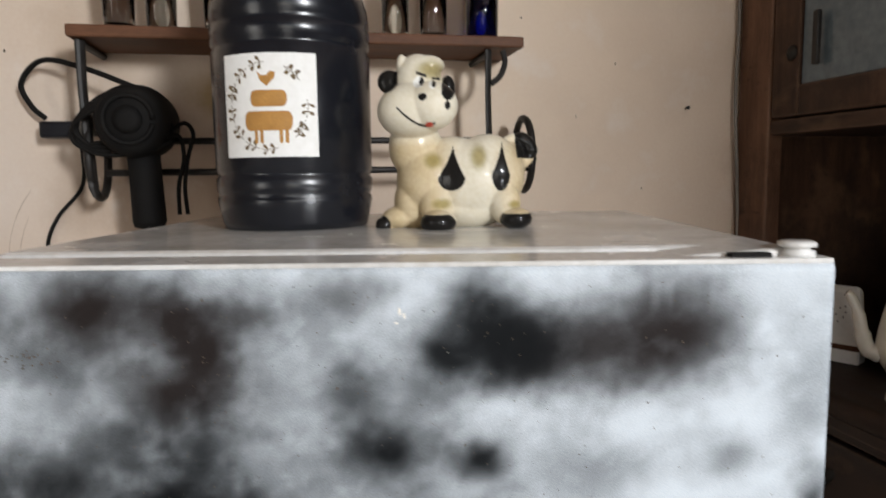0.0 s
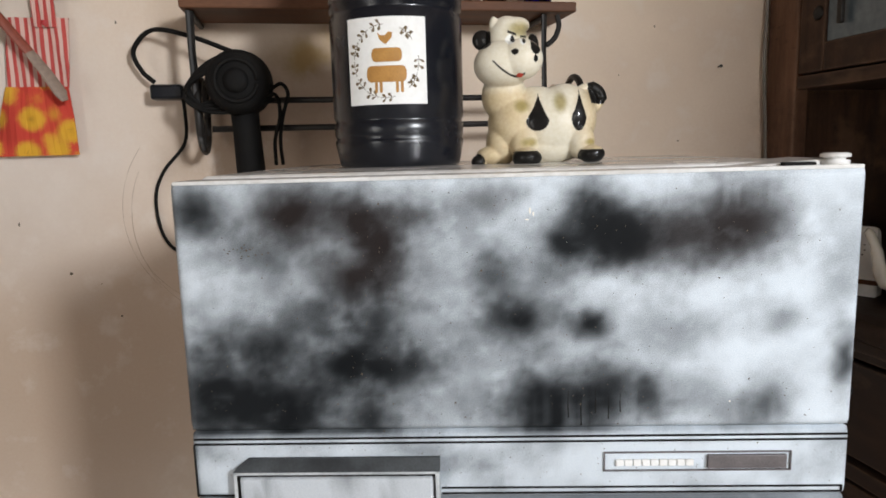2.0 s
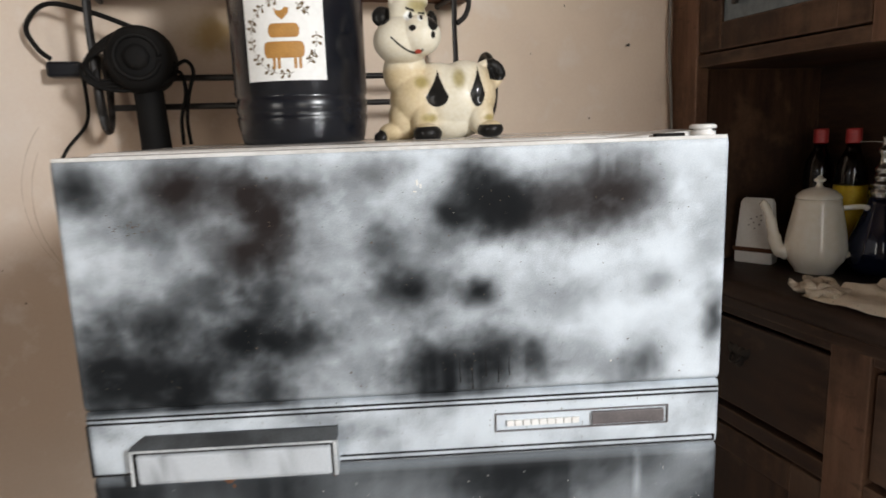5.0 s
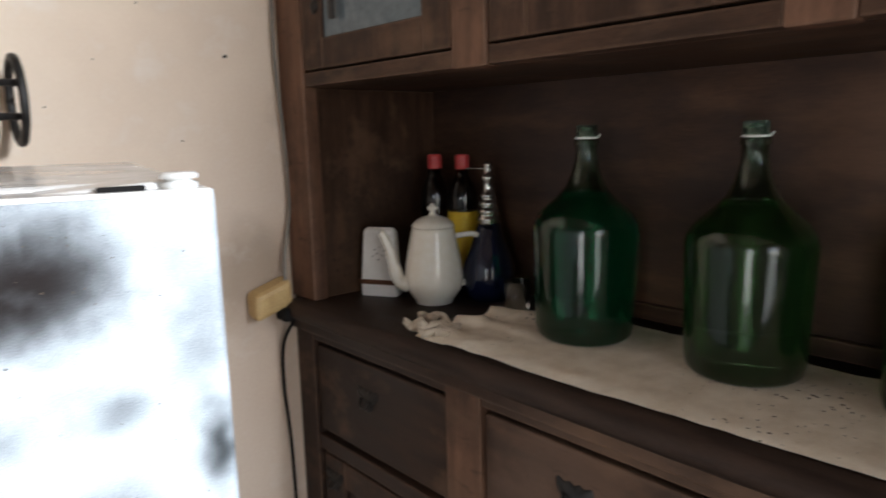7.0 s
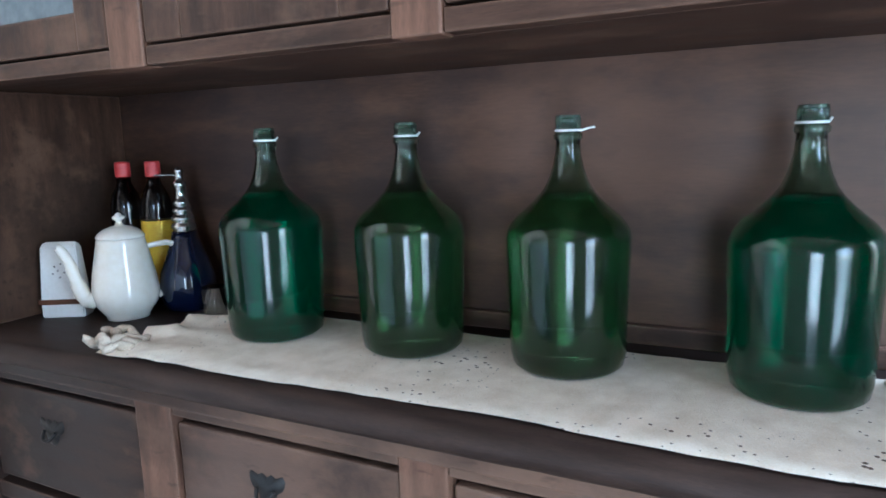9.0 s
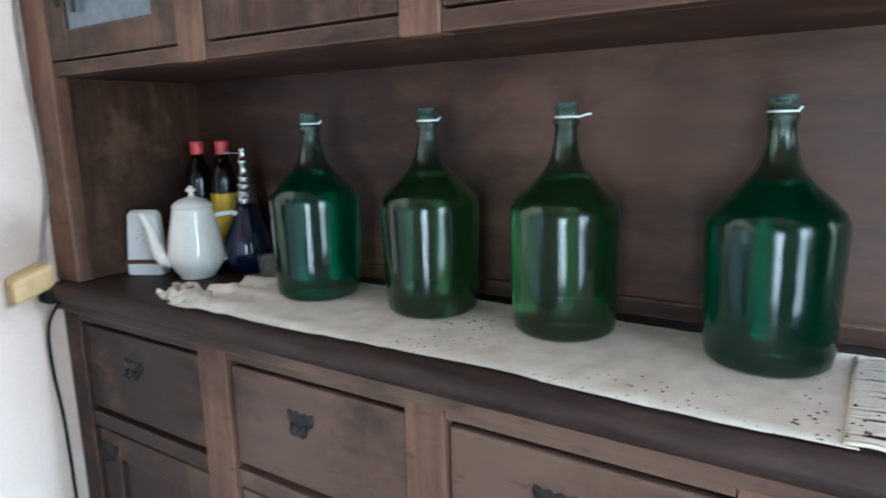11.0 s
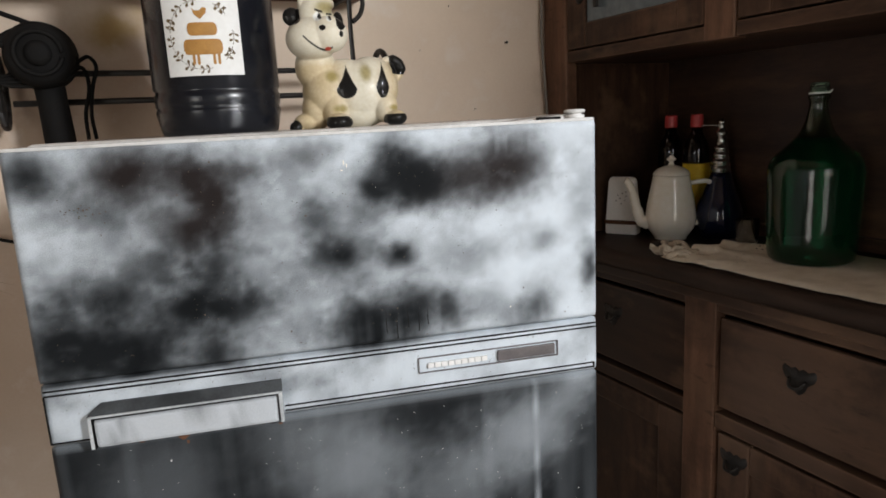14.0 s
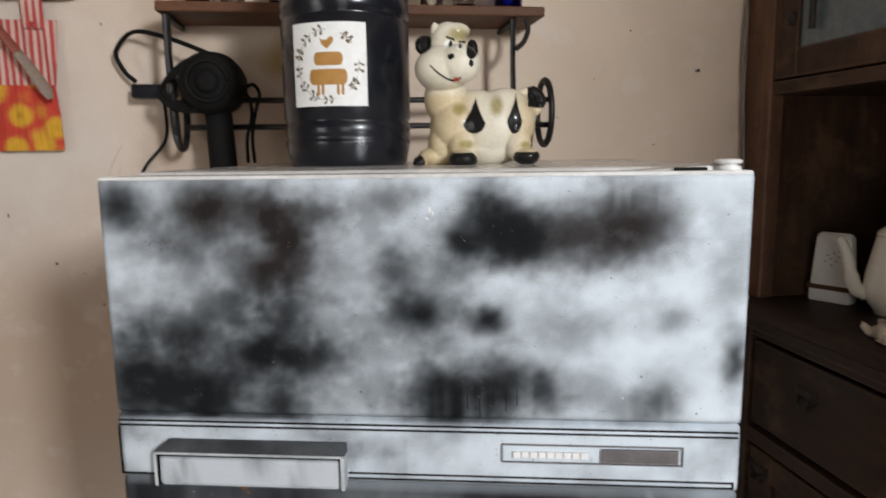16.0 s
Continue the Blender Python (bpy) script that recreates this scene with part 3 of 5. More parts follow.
for z in (1.1000, 1.1050):
    box(0.004, W - 0.004, -0.002, 0.0, z, z + 0.0013, bm=bm)
for z in (1.0485, 1.0540):
    box(0.2415, W - 0.006, -0.002, 0.0, z, z + 0.0011, bm=bm)
box(0.0030, 0.0042, -0.002, 0.0, 1.0475, 1.1000, bm=bm)
box(0.0042, 0.0440, -0.002, 0.0, 1.0475, 1.0486, bm=bm)
box(W - 0.0072, W - 0.006, -0.002, 0.0, 1.0485, 1.0551, bm=bm)
part("band_groove", bm, RUBBER, band)
bm = bmesh.new()
for x0, x1, z0, z1 in ((0.395, 0.568, 1.0885, 1.0895), (0.395, 0.396, 1.0715, 1.0885), (0.395, 0.568, 1.0705, 1.0715), (0.567, 0.568, 1.0715, 1.0885)):
    box(x0, x1, -0.0022, 0, z0, z1, bm=bm)
part("badge_frame", bm, FLOOR_STEEL, band)
part("badge_inset", box(0.491, 0.563, -0.004, 0, 1.0735, 1.0865, 0.0006), FLOOR_STEEL, band, "grey-brown rectangular badge inset")
for k in range(9):
    x = 0.4060 + 0.0081 * k
    part("badge_block", box(x, x + 0.0074, -0.0032, 0, 1.0760, 1.0822, 0.0008), PAPER, band)
part("door_edge", box(0.003, W - 0.003, 0.002, 0.050, TOP - 0.002, TOP + 0.0016, 0.0007), WHITE_ENAMEL, fridge, "white upper door edge")
bm = bmesh.new()
rng = random.Random(11)
for k in range(46):
    u, w = (rng.gauss(0.062, 0.008), rng.gauss(1.286, 0.005)) if k < 26 else (rng.uniform(0.10, 0.60), rng.choice((1.110, 1.1085, 1.245, 1.30)) + rng.uniform(-0.002, 0.03))
    blob(bm, (u, 0.0005, w), (rng.uniform(0.0005, 0.0014), 0.0012, rng.uniform(0.0005, 0.0011)), 1)
tagged(part("dark_chip", bm, DARK_PRINT, door, "small dark paint chips"), kind="stuff")


def spatter(host, count, seed, area_, mat, label):
    """Tiny flat droplets scattered over a door, thicker round the sprayed spots."""
    r = random.Random(seed)
    bm = bmesh.new()
    for k in range(count):
        if k % 3 and area_[2] > 1.1:
            u, w, a, b, q = r.choice(DARK_SPOTS + BROWN_SPOTS)
            x, z = r.gauss(u, a * 1.3), r.gauss(w, b * 1.3)
        else:
            x, z = r.uniform(area_[0], area_[1]), r.uniform(area_[2], area_[3])
        if area_[0] < x < area_[1] and area_[2] < z < area_[3]:
            d = r.uniform(0.00022, 0.00060) * (1.8 if r.random() < 0.06 else 1)
            blob(bm, (x, 0.0, z), (d, 0.0004, d * r.uniform(0.8, 1.5)), 1)
    tagged(part("paint_spatter", bm, mat, host, label), kind="stuff")


spatter(door, 420, 21, (0.012, W - 0.012, 1.124, TOP - 0.012), DARK_PRINT, "fine dark spray droplets")
spatter(band, 160, 22, (0.012, W - 0.012, 1.053, 1.099), DARK_PRINT, "fine dark spray droplets")
spatter(low, 160, 23, (0.012, W - 0.012, 0.86, 1.030), WHITE_ENAMEL, "fine pale dust specks")
bm = bmesh.new()
rng = random.Random(31)
for u, top, length in ((0.362, 1.150, 0.026), (0.374, 1.146, 0.030), (0.387, 1.152, 0.024), (0.399, 1.144, 0.022), (0.410, 1.147, 0.018)):
    tube(curve([(u, 0.0003, top), (u + rng.uniform(-0.0006, 0.0006), 0.0002, top - length * 0.5), (u, 0.0003, top - length)], 3), [0.0004] * 3 + [0.0006] * 3 + [0.0008], bm, 6)
tagged(part("paint_drip", bm, RUBBER, door, "thin dark paint runs"), kind="stuff")
bm = bmesh.new()
for u, w, a, b in ((0.3275, 1.319, 0.0012, 0.004), (0.3305, 1.316, 0.001, 0.003), (0.325, 1.311, 0.002, 0.001), (0.36, 1.29, 0.0005, 0.0003), (0.51, 1.138, 0.001, 0.0014)):
    blob(bm, (u, 0.0004, w), (a, 0.0012, b), 1)
tagged(part("white_chip", bm, PORCELAIN, door, "small white paint chips"), kind="stuff")
bm = bmesh.new()
for u, w, a, b in ((0.132, 1.034, 0.006, 0.004), (0.136, 1.029, 0.003, 0.004), (0.160, 1.037, 0.002, 0.001), (0.09, 1.036, 0.003, 0.001), (0.235, 1.034, 0.003, 0.0015)):
    blob(bm, (u, 0.0012, w), (a, 0.0015, b), 2)
tagged(part("rust_chip", bm, SHELF_WOOD, low, "rusty chips below the handle"), kind="stuff")
bm = box(W - 0.105, W - 0.020, 0.020, 0.105, TOP - 0.004, TOP + 0.007, 0.003)
for v in bm.verts:
    v.co.z -= 0.006 * max(0.0, (W - 0.05 - v.co.x) / 0.055)
part("top_hinge", bm, WHITE_ENAMEL, fridge, "chipped white hinge cover")
part("hinge_pin", lathe([(0.0105, 0.0005), (0.0118, 0.0015), (0.0118, 0.0050), (0.0085, 0.0056), (0.0085, 0.0072), (0.0125, 0.0078), (0.0125, 0.0105), (0.010, 0.0118)], 24, centre=(W - 0.019, 0.020, TOP)), WHITE_ENAMEL, fridge, "round white two-tier hinge cap", True)
part("hinge_slot", box(W - 0.068, W - 0.040, 0.010, 0.0195, TOP + 0.0003, TOP + 0.0045, 0.001), RUBBER, fridge)

# ---- the sideboard with hutch ----
XF, XB, Y0, Y1, CT = 0.93, 1.30, -0.84, 1.195, 1.046
def bullnose(x0, x1, y0, y1, z0, z1):
    """A board whose front edge is rounded, a little worn and uneven along its length."""
    bm = bmesh.new()
    r, n = (z1 - z0) / 2, 120
    prof = [(x1, z0)] + [(r - r * math.cos(a), z0 + r - r * math.sin(a)) for a in [math.pi / 2 * (1 - 2 * k / 12) for k in range(13)]] + [(x1, z1)]
    rows = []
    for i in range(n + 1):
        y = y0 + (y1 - y0) * i / n
        w = 0.0018 * noise.noise((y * 14, 1.0, 0.0)) + 0.0010 * noise.noise((y * 55, 4.0, 0.0))
        rows.append([bm.verts.new((x1 if k in (0, 14) else x0 + p * 1.3 + w * (1 - p / (2 * r)), y, z)) for k, (p, z) in enumerate(prof)])
    for a, b in zip(rows, rows[1:]):
        for k in range(15):
            bm.faces.new((a[k], a[(k + 1) % 15], b[(k + 1) % 15], b[k]))
    bm.faces.new(rows[0][::-1]), bm.faces.new(rows[-1])
    bmesh.ops.recalc_face_normals(bm, faces=bm.faces)
    return bm


hutch = empty("sideboard_hutch", pose(0, 0, 0), "dark wooden sideboard with drawers and an upper cabinet", "sideboard")
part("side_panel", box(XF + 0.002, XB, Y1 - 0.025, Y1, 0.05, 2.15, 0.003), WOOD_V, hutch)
# unseen south end, left open at the niche to let window light in
part("side_panel", box(XF + 0.031, XB, Y0, Y0 + 0.025, 0.05, CT - 0.067, 0.003), WOOD_V, hutch)
part("side_panel", box(XF + 0.031, XB, Y0, Y0 + 0.025, 1.478, 2.15, 0.003), WOOD_V, hutch)
part("niche_side", box(XF + 0.031, XB - 0.02, 1.120, 1.168, CT, 1.478, 0.002), WOOD_V, hutch)
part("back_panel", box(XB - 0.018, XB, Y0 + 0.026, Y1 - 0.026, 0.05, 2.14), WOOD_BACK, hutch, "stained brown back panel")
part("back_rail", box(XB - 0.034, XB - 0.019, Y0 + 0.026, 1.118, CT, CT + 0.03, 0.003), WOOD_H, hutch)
part("worktop", bullnose(0.886, XB - 0.019, Y0 - 0.01, Y1 - 0.026, CT - 0.040, CT), WOOD_DARK, hutch, "blackened wooden counter with a rounded edge", True)
part("edge_moulding", box(0.914, XF + 0.01, Y0, Y1, CT - 0.066, CT - 0.0405, 0.005), WOOD_H, hutch, "worn chipped front moulding")
STILES = [(1.13, 1.195), (0.637, 0.717), (0.166, 0.235), (-0.276, -0.215), (-0.84, -0.77)]
for a, b in STILES:
    part("stile", box(XF, XF + 0.03, a, b, 0.05, CT - 0.0665, 0.002), WOOD_PALE if b < 1.1 else WOOD_V, hutch)
bays = [(0.717, 1.13), (0.235, 0.637), (-0.215, 0.166), (-0.77, -0.276)]


def pull(parent, x, y, z):
    """A cast drawer pull: scalloped back plate with a drop."""
    bm = bmesh.new()
    half = [(0, 0.016), (0.008, 0.021), (0.017, 0.017), (0.029, 0.022), (0.033, 0.011), (0.027, -0.001), (0.017, -0.008), (0.013, -0.019), (0.005, -0.027)]
    line = [(p, q, 0) for p, q in half] + [(0, -0.029, 0)] + [(-p, q, 0) for p, q in half[:0:-1]]
    rim = [(y + v.x, z + v.y) for v in curve(line, 2, True)]
    count = len(rim)
    back = [bm.verts.new((x, p, q)) for p, q in rim]
    front = [bm.verts.new((x - 0.004, y + (p - y) * 0.86, z + (q - z) * 0.86)) for p, q in rim]
    mid = bm.verts.new((x - 0.006, y, z))
    for k in range(count):
        n = (k + 1) % count
        bm.faces.new((back[k], back[n], front[n], front[k]))
        bm.faces.new((front[k], front[n], mid))
    tube(curve([(x - 0.006, y - 0.016, z), (x - 0.014, y - 0.008, z - 0.012), (x - 0.015, y + 0.008, z - 0.012), (x - 0.006, y + 0.016, z)], 5), 0.003, bm)
    part("pull", bm, IRON, parent, "blackened cast metal pull", True)


for a, b in bays:
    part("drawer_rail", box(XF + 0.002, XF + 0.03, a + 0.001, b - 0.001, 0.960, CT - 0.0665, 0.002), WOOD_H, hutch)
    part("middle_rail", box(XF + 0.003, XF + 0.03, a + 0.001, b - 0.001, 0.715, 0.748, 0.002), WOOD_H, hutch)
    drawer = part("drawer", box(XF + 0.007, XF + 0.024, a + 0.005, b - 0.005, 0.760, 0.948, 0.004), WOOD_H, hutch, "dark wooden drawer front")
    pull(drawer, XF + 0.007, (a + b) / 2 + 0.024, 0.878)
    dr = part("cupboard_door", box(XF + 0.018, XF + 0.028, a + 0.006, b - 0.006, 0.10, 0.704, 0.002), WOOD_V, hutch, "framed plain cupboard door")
    p, q = a + 0.006, b - 0.006
    bm = box(XF + 0.008, XF + 0.026, p, p + 0.075, 0.10, 0.704, 0.004)
    box(XF + 0.008, XF + 0.026, q - 0.075, q, 0.10, 0.704, 0.004, bm=bm)
    box(XF + 0.0085, XF + 0.026, p + 0.075, q - 0.075, 0.645, 0.704, 0.004, bm=bm)
    box(XF + 0.0085, XF + 0.026, p + 0.075, q - 0.075, 0.10, 0.165, 0.004, bm=bm)
    part("door_frame", bm, WOOD_V, dr)
    pull(dr, XF + 0.008, q - 0.040, 0.655)
part("carcass_floor", box(XF + 0.03, XB - 0.02, Y0 + 0.026, Y1 - 0.026, 0.06, 0.08), WOOD_H, hutch)
part("plinth", box(XF + 0.02, XB - 0.02, Y0 + 0.03, Y1 - 0.03, 0.0, 0.0595, 0.002), WOOD_H, hutch)

# upper cabinet
UB = 1.478
part("front_post", box(XF - 0.004, XF + 0.03, 1.105, 1.195, CT + 0.001, 2.15, 0.004), WOOD_PALE, hutch)
# out-of-view post, made deep to keep direct window light off the runner
part("front_post", box(XF - 0.004, XF + 0.24, Y0, Y0 + 0.07, CT + 0.001, 2.15, 0.004), WOOD_PALE, hutch)
part("cabinet_floor", box(XF + 0.03, XB - 0.019, Y0 + 0.026, Y1 - 0.026, UB, UB + 0.02), WOOD_H, hutch)
part("cabinet_top", box(XF - 0.02, XB, Y0 - 0.015, Y1, 2.151, 2.18, 0.004), WOOD_H, hutch)
for a, b in ((0.613, 0.682), (0.155, 0.218), (-0.30, -0.235)):
    part("upper_stile", box(XF - 0.004, XF + 0.03, a, b, UB - 0.002, 2.15, 0.003), WOOD_PALE, hutch)
for a, b in ((0.682, 1.105), (0.218, 0.613), (-0.235, 0.155), (-0.77, -0.30)):
    part("bottom_rail", box(XF, XF + 0.03, a + 0.001, b - 0.001, UB, UB + 0.026, 0.002), WOOD_H, hutch)
    ud = part("upper_door", box(XF + 0.012, XF + 0.022, a + 0.06, b - 0.06, UB + 0.07, 2.09), WOOD_V, hutch)
    bm = box(XF - 0.001, XF + 0.026, a + 0.003, a + 0.07, UB + 0.03, 2.14, 0.003)
    box(XF - 0.001, XF + 0.026, b - 0.07, b - 0.003, UB + 0.03, 2.14, 0.003, bm=bm)
    box(XF, XF + 0.026, a + 0.07, b - 0.07, UB + 0.03, UB + 0.085, 0.003, bm=bm)
    box(XF, XF + 0.026, a + 0.07, b - 0.07, 2.08, 2.14, 0.003, bm=bm)
    part("door_frame", bm, WOOD_V, ud)
    if a > 0.6:
        part("pane", box(XF + 0.006, XF + 0.0115, a + 0.071, b - 0.071, UB + 0.086, 2.079), material("hazy_blue_glass", (0.10, 0.13, 0.15), (0.15, 0.18, 0.20), 0.25, 5), ud, "hazy grey-blue pane")
        part("latch", box(XF - 0.010, XF - 0.0012, 0.984, 0.996, 1.590, 1.68, 0.002), IRON, ud, "dark iron latch bar")
        part("keyhole_plate", lathe([(0.013, 0), (0.014, 0.001), (0.010, 0.004), (0.004, 0.008)], 18), IRON, ud, "dark round door knob", True, pose(XF - 0.0012, 1.052, 1.620, 0, -90, 0))

# ---- on the counter ----
def demijohn(mat, m, label, tail):
    body = [(0.050, 0.004), (0.070, 0.0), (0.0765, 0.006), (0.0792, 0.02), (0.0805, 0.06), (0.0822, 0.12), (0.0837, 0.165), (0.0837, 0.178), (0.0818, 0.188), (0.0768, 0.198), (0.0685, 0.2075),
            (0.0575, 0.2172), (0.0462, 0.2275), (0.0365, 0.238), (0.0295, 0.249), (0.0240, 0.262), (0.0200, 0.276), (0.0172, 0.290), (0.0160, 0.307), (0.0190, 0.310), (0.0192, 0.315), (0.0168, 0.318), (0.0170, 0.334), (0.0160, 0.340), (0.0138, 0.339),
            (0.0135, 0.305), (0.0150, 0.289), (0.0180, 0.274), (0.0220, 0.260), (0.0275, 0.248), (0.0330, 0.239), (0.0375, 0.2345)]
    top = empty("demijohn", m, label, "demijohn", "green glass demijohns on the runner")
    glassy = part("bottle", lathe(body, 56), [mat, NECK_GLASS], top, "", True)
    for p in glassy.data.polygons:
        p.material_index = int(p.center.z > 0.2365)
    bm = lathe([(0.0168, 0.3187), (0.0179, 0.3192), (0.0179, 0.3212), (0.0168, 0.3218)], 24, wave=lambda a, z: 1 + 0.05 * math.sin(3 * a))
    tube(curve([(0.017, 0.006, 0.320), (0.026, 0.010, 0.323), (0.034, 0.011, 0.324)] if tail else [(0.017, 0, 0.321), (0.0205, 0.004, 0.325)], 4), 0.0016, bm, 6)
    part("neck_tie", bm, PAPER, top, "whitish string tied round the neck", True)
    return top


CZ = CT + 0.005
demijohn(GREEN_GLASS, pose(1.114, 0.574, CZ, 0, 0, -60), "dark green glass demijohn with a string round its neck", False)
demijohn(OLIVE_GLASS, pose(1.130, 0.319, CZ, 0, 0, -70), "olive green glass demijohn with a string round its neck", False)
demijohn(OLIVE_GLASS, pose(1.135, 0.075, CZ, 0, 0, -80), "olive green glass demijohn with a loose string end", True)
demijohn(GREEN_GLASS, pose(1.140, -0.208, CZ, 0, 0, -80), "bluish green glass demijohn near the runner's fringe", False)

bm = bmesh.new()
NX, NY = 36, 160
grid = []
for i in range(NY + 1):
    v = i / NY
    y = 0.775 - 1.095 * v
    row = []
    for j in range(NX + 1):
        u = j / NX
        crumple = max(0.0, 1 - v / 0.16)
        x0 = 0.924 + 0.006 * math.sin(y * 9) + 0.010 * noise.noise((y * 6, 0, 3)) - 0.01 * crumple
        x1 = 1.215 - 0.07 * crumple + 0.012 * noise.noise((y * 5, 7, 3))
        x = x0 + (x1 - x0) * u
        z = CT + 0.0035 + 0.0012 * noise.noise((x * 30, y * 30, 0)) + crumple * (0.016 * max(0, noise.fractal((x * 22, y * 22, 4), 1, 2, 3)) + 0.010 * math.sin(u * 9) ** 2)
        row.append(bm.verts.new((x, y + 0.008 * noise.noise((x * 40, v * 3, 9)), z)))
    grid.append(row)
for a, b in zip(grid, grid[1:]):
    for j in range(NX):
        bm.faces.new((a[j], b[j], b[j + 1], a[j + 1]))
runner = empty("table_runner", pose(0, 0, 0), "cream woven cotton runner with knotted fringe", "table runner")
part("weave", bm, CLOTH, runner, "", True)
bm = bmesh.new()
rng = random.Random(4)
for k in range(34):
    x = 0.930 + k * 0.0083
    y = -0.318
    tube(curve([(x, y + 0.012, CT + 0.005), (x + rng.uniform(-0.006, 0.006), y - 0.018, CT + 0.008), (x + rng.uniform(-0.012, 0.012), y - 0.042, CT + 0.005)], 4), 0.0022, bm, 5)
part("fringe", bm, CLOTH, runner, "loose pale cotton fringe", True)
bm = bmesh.new()
for k in range(5):
    x, y = 0.926 + 0.012 * k + rng.uniform(-0.005, 0.005), 0.752 + 0.004 * k
    path = [(x + 0.015, y - 0.03, CT + 0.010)]
    for step in range(5):
        path.append((x + rng.uniform(-0.014, 0.010), y - 0.008 + 0.014 * step + rng.uniform(-0.008, 0.008), CT + 0.009 + rng.uniform(0, 0.016)))
    path = curve(path, 7)
    for ph in (0.0, math.pi):
        tube([p + Vector((0.0024 * math.cos(i * 0.8 + ph), 0, 0.0024 * math.sin(i * 0.8 + ph))) for i, p in enumerate(path)], [0.0042 * (1 + 0.5 * math.sin(i * 0.4 + k) ** 2) for i in range(len(path))], bm, 7)
part("knotted_fringe", bm, FRINGE_CORD, runner, "bunched knotted fringe ends", True)

pot = empty("coffee_pot", pose(1.097, 0.926, CT, 0, 0, -36) @ Matrix.Diagonal((1.10, 1.10, 1.05, 1)), "white fluted porcelain coffee pot with lid", "coffee pot")
flute = lambda a, z: 1 + (0.014 * abs(math.cos(6 * a)) if 0.012 < z < 0.135 else 0)
part("body", lathe([(0.031, 0), (0.0345, 0.001), (0.0350, 0.006), (0.0400, 0.013), (0.0490, 0.027), (0.0535, 0.042), (0.0535, 0.052), (0.0500, 0.080), (0.0445, 0.110), (0.0395, 0.138), (0.0385, 0.145), (0.0360, 0.147)], 84, wave=flute), PORCELAIN, pot, "", True)
part("lid", lathe([(0.0390, 0.1475), (0.0392, 0.150), (0.0355, 0.156), (0.0270, 0.163), (0.0150, 0.1675), (0.0075, 0.169), (0.0050, 0.174), (0.0050, 0.178), (0.0095, 0.181), (0.0100, 0.1845), (0.0055, 0.187), (0.0045, 0.190), (0.001, 0.192)], 40), PORCELAIN, pot, "", True)
part("spout", tube(curve([(-0.046, 0, 0.038), (-0.064, 0, 0.046), (-0.073, 0, 0.075), (-0.080, 0, 0.108), (-0.091, 0, 0.134), (-0.097, 0, 0.139)], 6), [0.0165] * 3 + [0.0150] * 3 + [0.0125] * 6 + [0.0100] * 6 + [0.0082] * 6 + [0.0072] * 7, n=14), PORCELAIN, pot, "", True)
part("handle", tube(curve([(0.036, 0, 0.127), (0.058, 0, 0.130), (0.076, 0, 0.130), (0.085, 0, 0.120), (0.086, 0, 0.095), (0.078, 0, 0.063), (0.066, 0, 0.045), (0.050, 0, 0.034)], 6), 0.0046, n=12, flat=1.4), PORCELAIN, pot, "", True)

# tapered card box, red-capped bottles, blue decanter and small glass in the corner
card = empty("paper_box", pose(1.062, 1.055, CT, 0, 0, -62), "white paper box with grey dots and a brown strip", "box")
bm = bmesh.new()
prof = [(0.041, 0.018, 0.0), (0.041, 0.018, 0.02), (0.034, 0.012, 0.138), (0.030, 0.004, 0.146)]
rows_ = [[bm.verts.new((sx * a, sy * b, z)) for sx, sy in ((-1, -1), (1, -1), (1, 1), (-1, 1))] for a, b, z in prof]
for lo, hi in zip(rows_, rows_[1:]):
    for i in range(4):
        bm.faces.new((lo[i], lo[(i + 1) % 4], hi[(i + 1) % 4], hi[i]))
bm.faces.new(rows_[0][::-1]), bm.faces.new(rows_[-1])
bmesh.ops.bevel(bm, geom=list(bm.edges), offset=0.0025, segments=2, affect="EDGES")
part("box_body", bm, PAPER, card)
part("brown_strip", box(-0.0445, 0.0425, -0.0195, 0.019, 0.026, 0.036, 0.001), SHELF_WOOD, card, "brown strip round the foot")
bm = bmesh.new()
for i, (x, z) in enumerate([(-0.008, 0.10), (0.004, 0.105), (0.014, 0.098), (-0.002, 0.092), (0.010, 0.088), (-0.012, 0.086), (0.001, 0.079), (0.013, 0.109)]):
    y = -(0.018 - (z - 0.02) / 0.118 * 0.006) - 0.0006
    blob(bm, (x, y, z), (0.0017, 0.0010, 0.0017), 2)
part("printed_dots", bm, FLOOR_STEEL, card, "small grey printed dots")

RED_CAP = material("red_plastic", (0.42, 0.030, 0.035), (0.52, 0.05, 0.05), 0.4, 20)
DARK_BOTTLE = glass("brown_black_glass", (0.05, 0.025, 0.02))
YELLOW = material("yellow_paper", (0.74, 0.50, 0.02), (0.82, 0.58, 0.04), 0.5, 15, bump=0.03)


def sauce_bottle(m, label, wrapped):
    ob = empty("sauce_bottle", m, label, "bottle", "red-capped bottles in the corner")
    part("bottle", lathe([(0.026, 0), (0.030, 0.003), (0.031, 0.16), (0.031, 0.190), (0.0295, 0.208), (0.0255, 0.226), (0.0180, 0.241), (0.0140, 0.250), (0.013, 0.262)], 32), DARK_BOTTLE, ob, "", True)
    part("cap", lathe([(0.0148, 0.2625), (0.0155, 0.264), (0.0155, 0.29), (0.013, 0.293)], 28, wave=lambda a, z: 1 + 0.02 * math.cos(24 * a)), RED_CAP, ob, "red screw cap")
    if wrapped:
        part("label", lathe([(0.0314, 0.03), (0.0322, 0.031), (0.0322, 0.173), (0.0314, 0.174)], 32), YELLOW, ob, "plain yellow wrapped label", True)
    return ob


